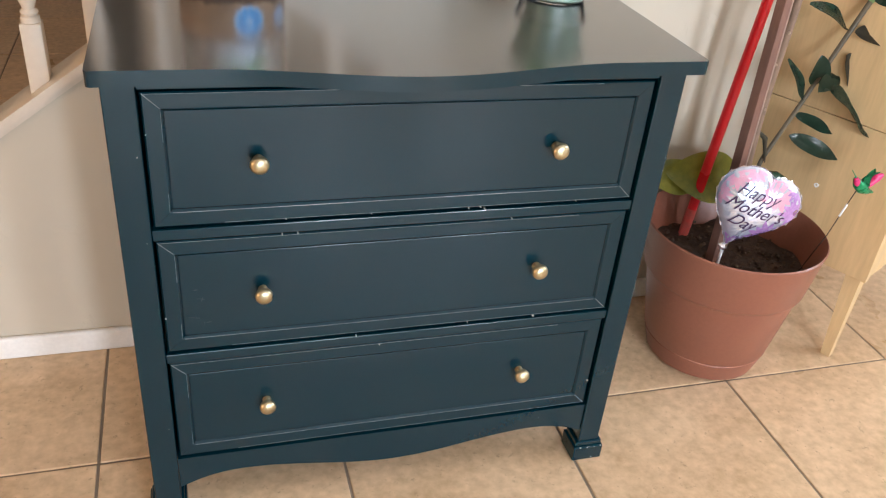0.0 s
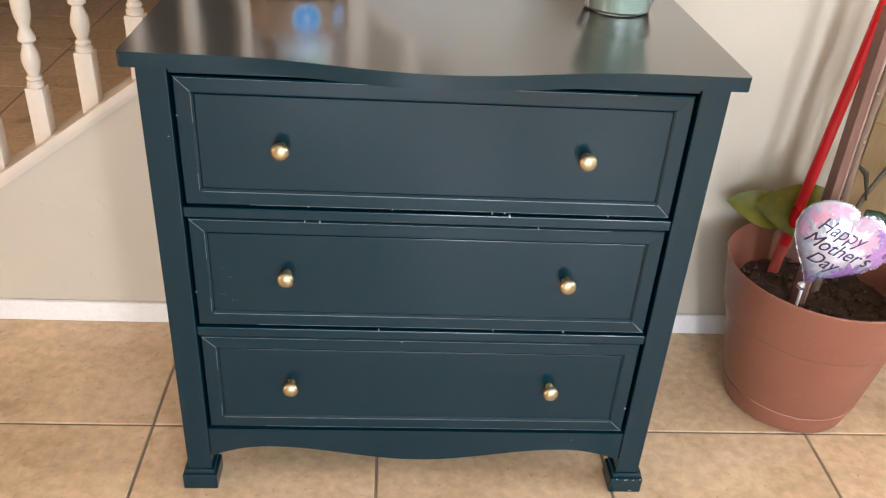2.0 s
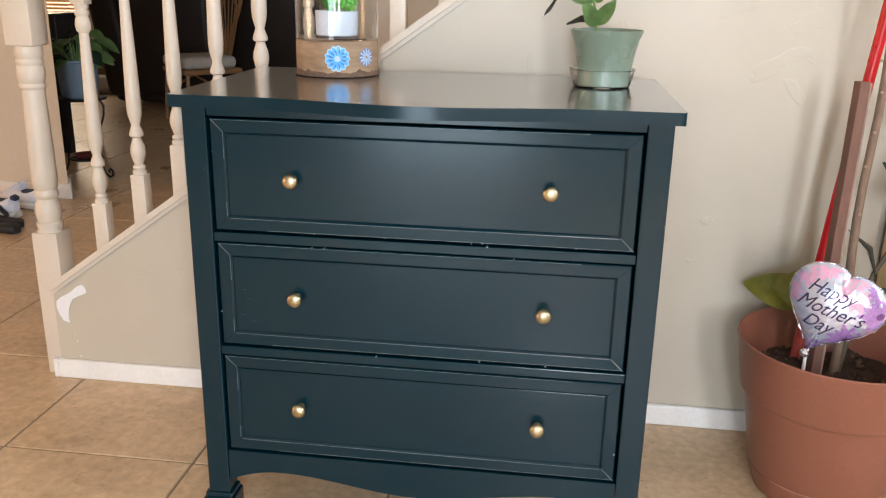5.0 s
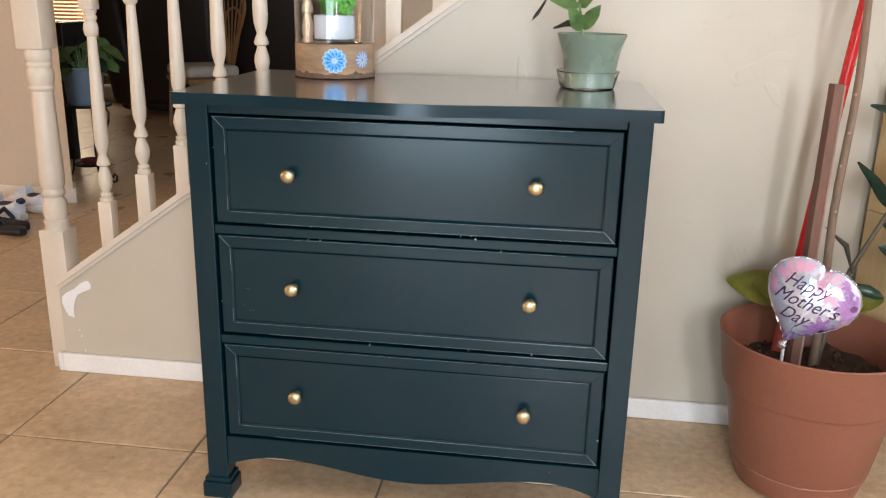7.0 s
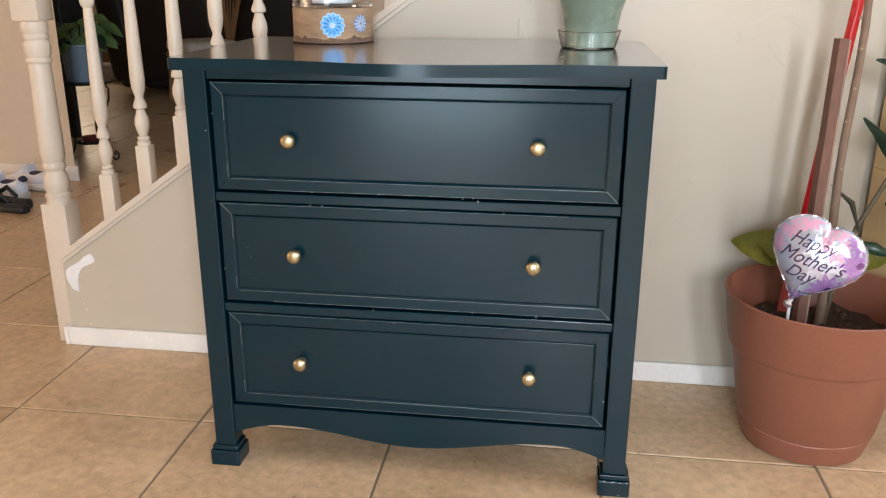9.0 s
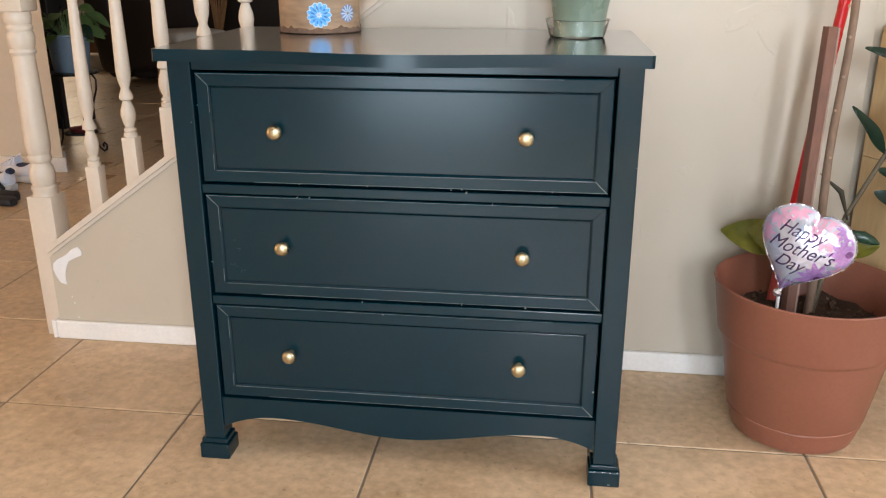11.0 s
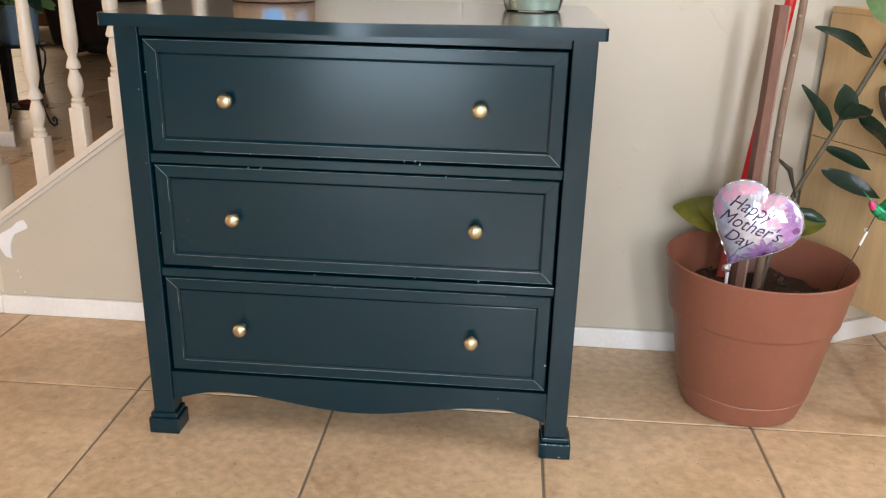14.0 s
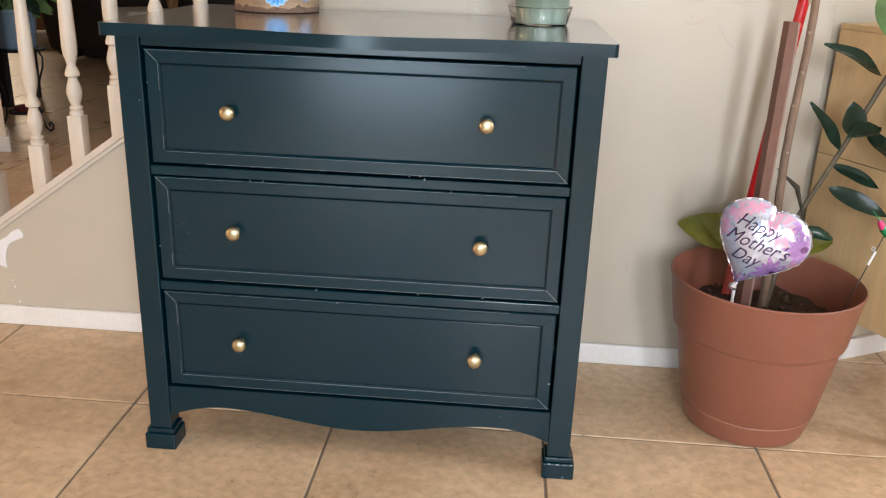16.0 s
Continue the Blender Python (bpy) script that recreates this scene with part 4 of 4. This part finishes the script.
RATTAN = material("honey_rattan", (0.36, 0.19, 0.08), 0.45, vary=0.25, scale=30, fine=120, bump=0.15)
CUSH = material("pale_linen", (0.62, 0.57, 0.50), 0.9, vary=0.12, scale=16, fine=140, bump=0.3)
chair = thing("rattan_chair", pose(-2.06, 4.85, 0, 0, 0, -44), "honey rattan chair with fan back and pale seat cushion", "chair")
arch = [(0.22 * math.sin(a), 0.20 + 0.05 * math.cos(a / 2), 0.42 + 0.62 * max(0, math.cos(a / 2)) ** 0.6) for a in [(-math.pi + 2 * math.pi * i / 28) for i in range(29)]]
part("back_hoop", tube(bmesh.new(), arch, 0.016, 10), RATTAN, chair, smooth=True)
inner = [(0.13 * math.sin(a), 0.20 + 0.05 * math.cos(a / 2), 0.42 + 0.5 * max(0, math.cos(a / 2)) ** 0.6) for a in [(-math.pi + 2 * math.pi * i / 20) for i in range(21)]]
part("inner_hoop", tube(bmesh.new(), inner, 0.010, 8), RATTAN, chair, smooth=True)
for k in range(-4, 5):
    a = k * 0.42
    part("spoke", tube(bmesh.new(), [(0.01 * k, 0.2, 0.43), (0.22 * math.sin(a), 0.20 + 0.05 * math.cos(a / 2), 0.42 + 0.62 * math.cos(a / 2) ** 0.6)], 0.006, 6), RATTAN, chair)
part("seat_frame", a_box(-0.23, -0.24, 0.37, 0.23, 0.22, 0.41, bevel=0.015), RATTAN, chair)
part("seat_cushion", a_box(-0.22, -0.24, 0.412, 0.22, 0.18, 0.50, bevel=0.035, seg=4), CUSH, chair, "pale linen seat cushion", smooth=True)
for x, y in ((-0.2, -0.21), (0.2, -0.21), (-0.2, 0.19), (0.2, 0.19)):
    part("leg", tube(bmesh.new(), [(x * 1.1, y * 1.1, 0), (x, y, 0.38)], 0.016, 8), RATTAN, chair)
for s in (-1, 1):
    part("leg_bow", tube(bmesh.new(), [(s * 0.2, -0.2, 0.1), (s * 0.2, -0.13, 0.26), (s * 0.2, 0, 0.33), (s * 0.2, 0.12, 0.26), (s * 0.2, 0.18, 0.1)], 0.01, 8), RATTAN, chair)

bm = a_box(-0.2, -0.15, 0.0, 0.2, 0.15, 0.15, bevel=0.07, seg=5)
pillow = tagged(part("floor_pillow", bm, CUSH, smooth=True), "pale linen pillow lying on the floor beyond the sofa", "pillow")
pillow.location = (-3.62, 6.2, 0)
bm = a_box(-0.3, -0.2, 0.0, 0.3, 0.2, 0.32, bevel=0.1, seg=5)
ott = tagged(part("footstool", bm, material("tan_suede", (0.22, 0.12, 0.06), 0.8), smooth=True), "tan upholstered footstool against the far wall", "footstool")
ott.location = (-3.85, 6.9, 0)

IRON = material("black_wrought_iron", (0.025, 0.021, 0.02), 0.5, metal=0.6, vary=0.3, scale=30, fine=150, bump=0.2)
stand = thing("plant_stand", pose(-1.925, 2.86, 0), "black wrought-iron plant stand with scrolled feet", "plant stand")


def hoop(r, z, t):
    pts = [(r * math.cos(2 * math.pi * i / 28), r * math.sin(2 * math.pi * i / 28), z) for i in range(29)]
    return tube(bmesh.new(), pts, t, 6, cap=False)


part("top_ring", hoop(0.13, 0.43, 0.006), IRON, stand)
part("lower_ring", hoop(0.085, 0.10, 0.005), IRON, stand)
part("top_plate", lathe(bmesh.new(), [(0, 0.43), (0.128, 0.43), (0.128, 0.436), (0, 0.436)], 28), IRON, stand)
part("lower_tray", lathe(bmesh.new(), [(0, 0.098), (0.084, 0.098), (0.086, 0.106), (0, 0.104)], 24), IRON, stand)
for k in range(3):
    a = radians(-15 + 120 * k)
    pts = [(0.13, 0.43), (0.155, 0.40), (0.15, 0.35), (0.115, 0.27), (0.09, 0.17), (0.1, 0.08), (0.125, 0.025), (0.15, 0.008), (0.172, 0.02), (0.174, 0.045), (0.158, 0.056), (0.147, 0.044), (0.154, 0.033)]
    part("leg", tube(bmesh.new(), [(r * math.cos(a), r * math.sin(a), z) for r, z in pts], 0.0055, 7), IRON, stand, smooth=True)
BLUEP = material("blue_grey_ceramic", (0.19, 0.28, 0.38), 0.35, vary=0.1, scale=10, fine=60)
pot2 = thing("hallway_plant", pose(-1.925, 2.86, 0.437), "trailing green plant in a blue ceramic pot", "potted plant")
part("pot", lathe(bmesh.new(), [(0, 0), (0.088, 0), (0.093, 0.01), (0.108, 0.185), (0.115, 0.19), (0.115, 0.2), (0.1, 0.2), (0.095, 0.17), (0, 0.17)], 32), BLUEP, pot2, smooth=True)
random.seed(5)
for i in range(34):
    a, r = random.uniform(0, 6.28), random.uniform(0.03, 0.13)
    z = random.uniform(0.2, 0.34)
    base = (r * math.cos(a), r * math.sin(a), z)
    L = random.uniform(0.07, 0.11)
    tip = (base[0] + L * math.cos(a + random.uniform(-0.5, 0.5)), base[1] + L * math.sin(a), z - random.uniform(0.0, 0.09))
    leaf_at(pot2, base, tip, 0.066, GLEAF if i % 4 else LEAF, (0, -0.6, 0.8), droop=0.3)
    part("stem", tube(bmesh.new(), [(0.02 * math.cos(a), 0.02 * math.sin(a), 0.16), base], 0.0025, 5), GLEAF, pot2)
red = tagged(part("red_dish", lathe(bmesh.new(), [(0, 0), (0.05, 0), (0.065, 0.02), (0.06, 0.022), (0.045, 0.006), (0, 0.006)], 24), material("dull_red_glaze", (0.16, 0.03, 0.025), 0.5), smooth=True), "dull red dish on the plant stand's lower tray", "dish")
red.location = (-1.925, 2.86, 0.1065)

BLACKW = material("black_lacquer", (0.012, 0.012, 0.014), 0.35, vary=0.3, scale=8, fine=90)
tower = thing("black_side_table", pose(-2.63, 3.6, 0), "black lacquered side table with a dark box on it", "side table")
part("table_top", a_box(-0.3, -0.2, 0.50, 0.3, 0.2, 0.54, bevel=0.004), BLACKW, tower)
part("apron", a_box(-0.27, -0.18, 0.42, 0.27, 0.18, 0.4995), BLACKW, tower)
for x in (-0.25, 0.25):
    for y in (-0.16, 0.16):
        part("leg", a_box(x - 0.03, y - 0.025, 0, x + 0.03, y + 0.025, 0.4195, bevel=0.003), BLACKW, tower)
bx = tagged(part("black_box", a_box(-0.26, -0.16, 0, 0.26, 0.16, 0.30, bevel=0.01), BLACKW), "black box-shaped appliance on the side table", "appliance")
bx.location = (-2.64, 3.6, 0.5405)

# blinds at the far window
SLAT = material("honey_blind_slat", (0.62, 0.36, 0.15), 0.5, vary=0.12, scale=10, fine=60)
win = thing("window_1", pose(-4.95, 7.65, 0), "far window behind honey-coloured horizontal blinds", "window", kind="structure")
part("window_frame", a_box(-0.34, -0.02, 0.60, 0.34, -0.001, 0.64, bevel=0.003), BASEB, win)
for i in range(26):
    bm = a_box(-0.31, -0.02, -0.0012, 0.31, 0.02, 0.0012)
    bmesh.ops.transform(bm, matrix=pose(0, -0.03, 0.66 + 0.04 * i, 32), verts=bm.verts)
    part("slat", bm, SLAT, win)
GLOW = bpy.data.materials.new("daylight_backdrop")
GLOW.use_nodes = True
g2 = GLOW.node_tree.nodes["Principled BSDF"]
g2.inputs["Emission Color"].default_value, g2.inputs["Emission Strength"].default_value = (1, 0.72, 0.42, 1), 1.5
setting("backdrop", a_box(-5.35, 7.805, 0.5, -4.55, 7.82, 1.8), GLOW, "plain bright daylight outside the far window", "backdrop")

# shoes by the passage wall
SNEAK = material("white_sneaker_leather", (0.80, 0.82, 0.9), 0.5, vary=0.06, scale=20, fine=120, bump=0.15)
SOLE = material("white_rubber_sole", (0.68, 0.66, 0.63), 0.6, vary=0.1, scale=20, fine=90)
LINER = material("dark_blue_lining", (0.04, 0.05, 0.10), 0.8)
BLACKR = material("black_rubber", (0.018, 0.018, 0.02), 0.55, vary=0.3, scale=30, fine=120)


def loft(sections, cap=True):
    """Closed cross-sections (x, half width, low, high) joined along x, rounded like a shoe."""
    bm = bmesh.new()
    rings = []
    for x, w, z0, z1 in sections:
        ring = []
        for k in range(16):
            a = 2 * math.pi * k / 16
            c, s = math.cos(a), math.sin(a)
            ring.append(bm.verts.new((x, w * math.copysign(abs(c) ** 0.6, c), (z0 + z1) / 2 + (z1 - z0) / 2 * math.copysign(abs(s) ** 0.7, s))))
        rings.append(ring)
    for a, b in zip(rings, rings[1:]):
        for k in range(16):
            bm.faces.new((a[k], a[(k + 1) % 16], b[(k + 1) % 16], b[k]))
    bm.faces.new(rings[0]), bm.faces.new(rings[-1][::-1])
    return bm


def sneaker(m):
    s = thing("sneaker", m, "white leather sneaker with chunky sole on the floor", "shoe", "shoes by the passage")
    part("sole", loft([(-0.145, 0.022, 0.006, 0.03), (-0.13, 0.037, 0, 0.034), (-0.05, 0.034, 0, 0.032), (0.05, 0.046, 0, 0.03), (0.11, 0.042, 0, 0.03), (0.15, 0.02, 0.008, 0.028)]), SOLE, s, smooth=True)
    part("upper", loft([(-0.143, 0.016, 0.03, 0.07), (-0.13, 0.031, 0.025, 0.088), (-0.10, 0.034, 0.025, 0.074), (-0.055, 0.035, 0.025, 0.066), (-0.02, 0.037, 0.025, 0.074), (0.03, 0.042, 0.025, 0.066), (0.09, 0.041, 0.025, 0.052), (0.13, 0.028, 0.025, 0.042), (0.146, 0.01, 0.026, 0.034)]), SNEAK, s, smooth=True)
    part("lining", loft([(-0.118, 0.018, 0.06, 0.0785), (-0.08, 0.026, 0.055, 0.0725), (-0.04, 0.02, 0.06, 0.0735)]), LINER, s, "dark opening", smooth=True)
    part("tongue", loft([(-0.035, 0.02, 0.06, 0.098), (-0.01, 0.024, 0.06, 0.088), (0.03, 0.022, 0.055, 0.070)]), SNEAK, s, smooth=True)
    part("heel_tab", loft([(-0.146, 0.016, 0.07, 0.086), (-0.132, 0.02, 0.075, 0.092)]), LINER, s, "dark heel tab", smooth=True)
    for k in range(4):
        x = -0.022 + 0.022 * k
        z = 0.094 - 0.008 * k
        part("lace", tube(bmesh.new(), [(x, -0.032, z - 0.02), (x, -0.018, z - 0.002), (x, 0, z + 0.001), (x, 0.018, z - 0.002), (x, 0.032, z - 0.02)], 0.0032, 6), SNEAK, s)
    for sy in (-1, 1):
        part("lace_loop", tube(bmesh.new(), [(-0.02, 0, 0.096), (-0.03, sy * 0.02, 0.106), (-0.012, sy * 0.034, 0.092), (-0.004, sy * 0.02, 0.088)], 0.0028, 6), SNEAK, s)
    return s


for m in (pose(-1.93, 1.99, 0, 0, 0, 176), pose(-1.90, 2.18, 0, 0, 0, 168)):
    sneaker(m).scale = (1.08, 1.25, 1.22)


def sandal(m):
    s = thing("sandal", m, "black rubber flip-flop lying on the floor", "shoe", "shoes by the passage")
    part("sole", loft([(-0.13, 0.02, 0, 0.02), (-0.11, 0.034, 0, 0.026), (-0.02, 0.032, 0, 0.022), (0.07, 0.044, 0, 0.02), (0.12, 0.03, 0, 0.018), (0.135, 0.012, 0, 0.016)]), BLACKR, s, smooth=True)
    part("strap", tube(bmesh.new(), [(0.0, -0.036, 0.018), (0.035, -0.02, 0.05), (0.075, 0, 0.03)], 0.008, 8), BLACKR, s, smooth=True)
    part("strap", tube(bmesh.new(), [(0.0, 0.036, 0.018), (0.035, 0.02, 0.05), (0.075, 0, 0.03)], 0.008, 8), BLACKR, s, smooth=True)
    return s


for m in (pose(-1.77, 1.79, 0, 0, 0, 170), pose(-1.80, 1.885, 0, 0, 0, 160)):
    sandal(m).scale = (1, 1.1, 1.5)

# ---- windows that light the room ----
def window_unit(name, m, w, h, uprights):
    win2 = thing(name, m, "white framed window with clear panes", "window", kind="structure")
    for x in uprights:
        part("window_frame", a_box(x - 0.02, -0.03, -h / 2, x + 0.02, 0.03, h / 2), BASEB, win2)
    for z in (-h / 2 + 0.025, h / 2 - 0.025):
        for a, b in zip(uprights, uprights[1:]):
            part("window_frame", a_box(a + 0.0205, -0.028, z - 0.024, b - 0.0205, 0.028, z + 0.024), BASEB, win2)


window_unit("window_2", pose(4.425, -0.85, 2.05, 0, 0, 90), 1.65, 1.2, (-0.825, 0, 0.825))
# the left unit is added around the warm fill, no known window
window_unit("added_window_left", pose(-6.075, -1.9, 1.3, 0, 0, 90), 1.65, 1.76, (-0.825, 0, 0.825))
window_unit("window_3", pose(-0.08, -3.675, 1.07), 1.06, 2.02, (-0.53, 0, 0.53))
window_unit("window_5", pose(0.80, -3.675, 1.07), 0.36, 2.02, (-0.18, 0.18))
window_unit("window_6", pose(1.72, -3.675, 1.07), 0.36, 2.02, (-0.18, 0.18))

# ---- floor tiles ----
PX, PY, X0, Y0, GAP = 0.4705, 0.4715, -0.162, 0.162, 0.0058
bm = a_box(GAP / 2, GAP / 2, -0.012, PX - GAP / 2, PY - GAP / 2, 0.0, bevel=0.0022, seg=2)
me = bpy.data.meshes.new("tile")
bm.to_mesh(me)
bm.free()
me.materials.append(TILE)
rest = bmesh.new()
for i in range(-12, 10):
    for j in range(-9, 16):
        x, y = X0 + PX * i, Y0 + PY * j
        if -8 <= i <= 5 and -4 <= j <= 14:
            t = new("tile", me)
            t.location = (x, y, random.uniform(-0.0004, 0.0004))
            t.parent = floor
        elif x > -6 and y > -3.7 and x < 4 and y < 7.2:
            c = [rest.verts.new((x + a, y + b, 0)) for a, b in ((0.004, 0.004), (PX - 0.004, 0.004), (PX - 0.004, PY - 0.004), (0.004, PY - 0.004))]
            rest.faces.new(c)
far = part("tile_field", rest, TILE, floor, "tiles far from the dresser")
far["kind"] = "stuff"
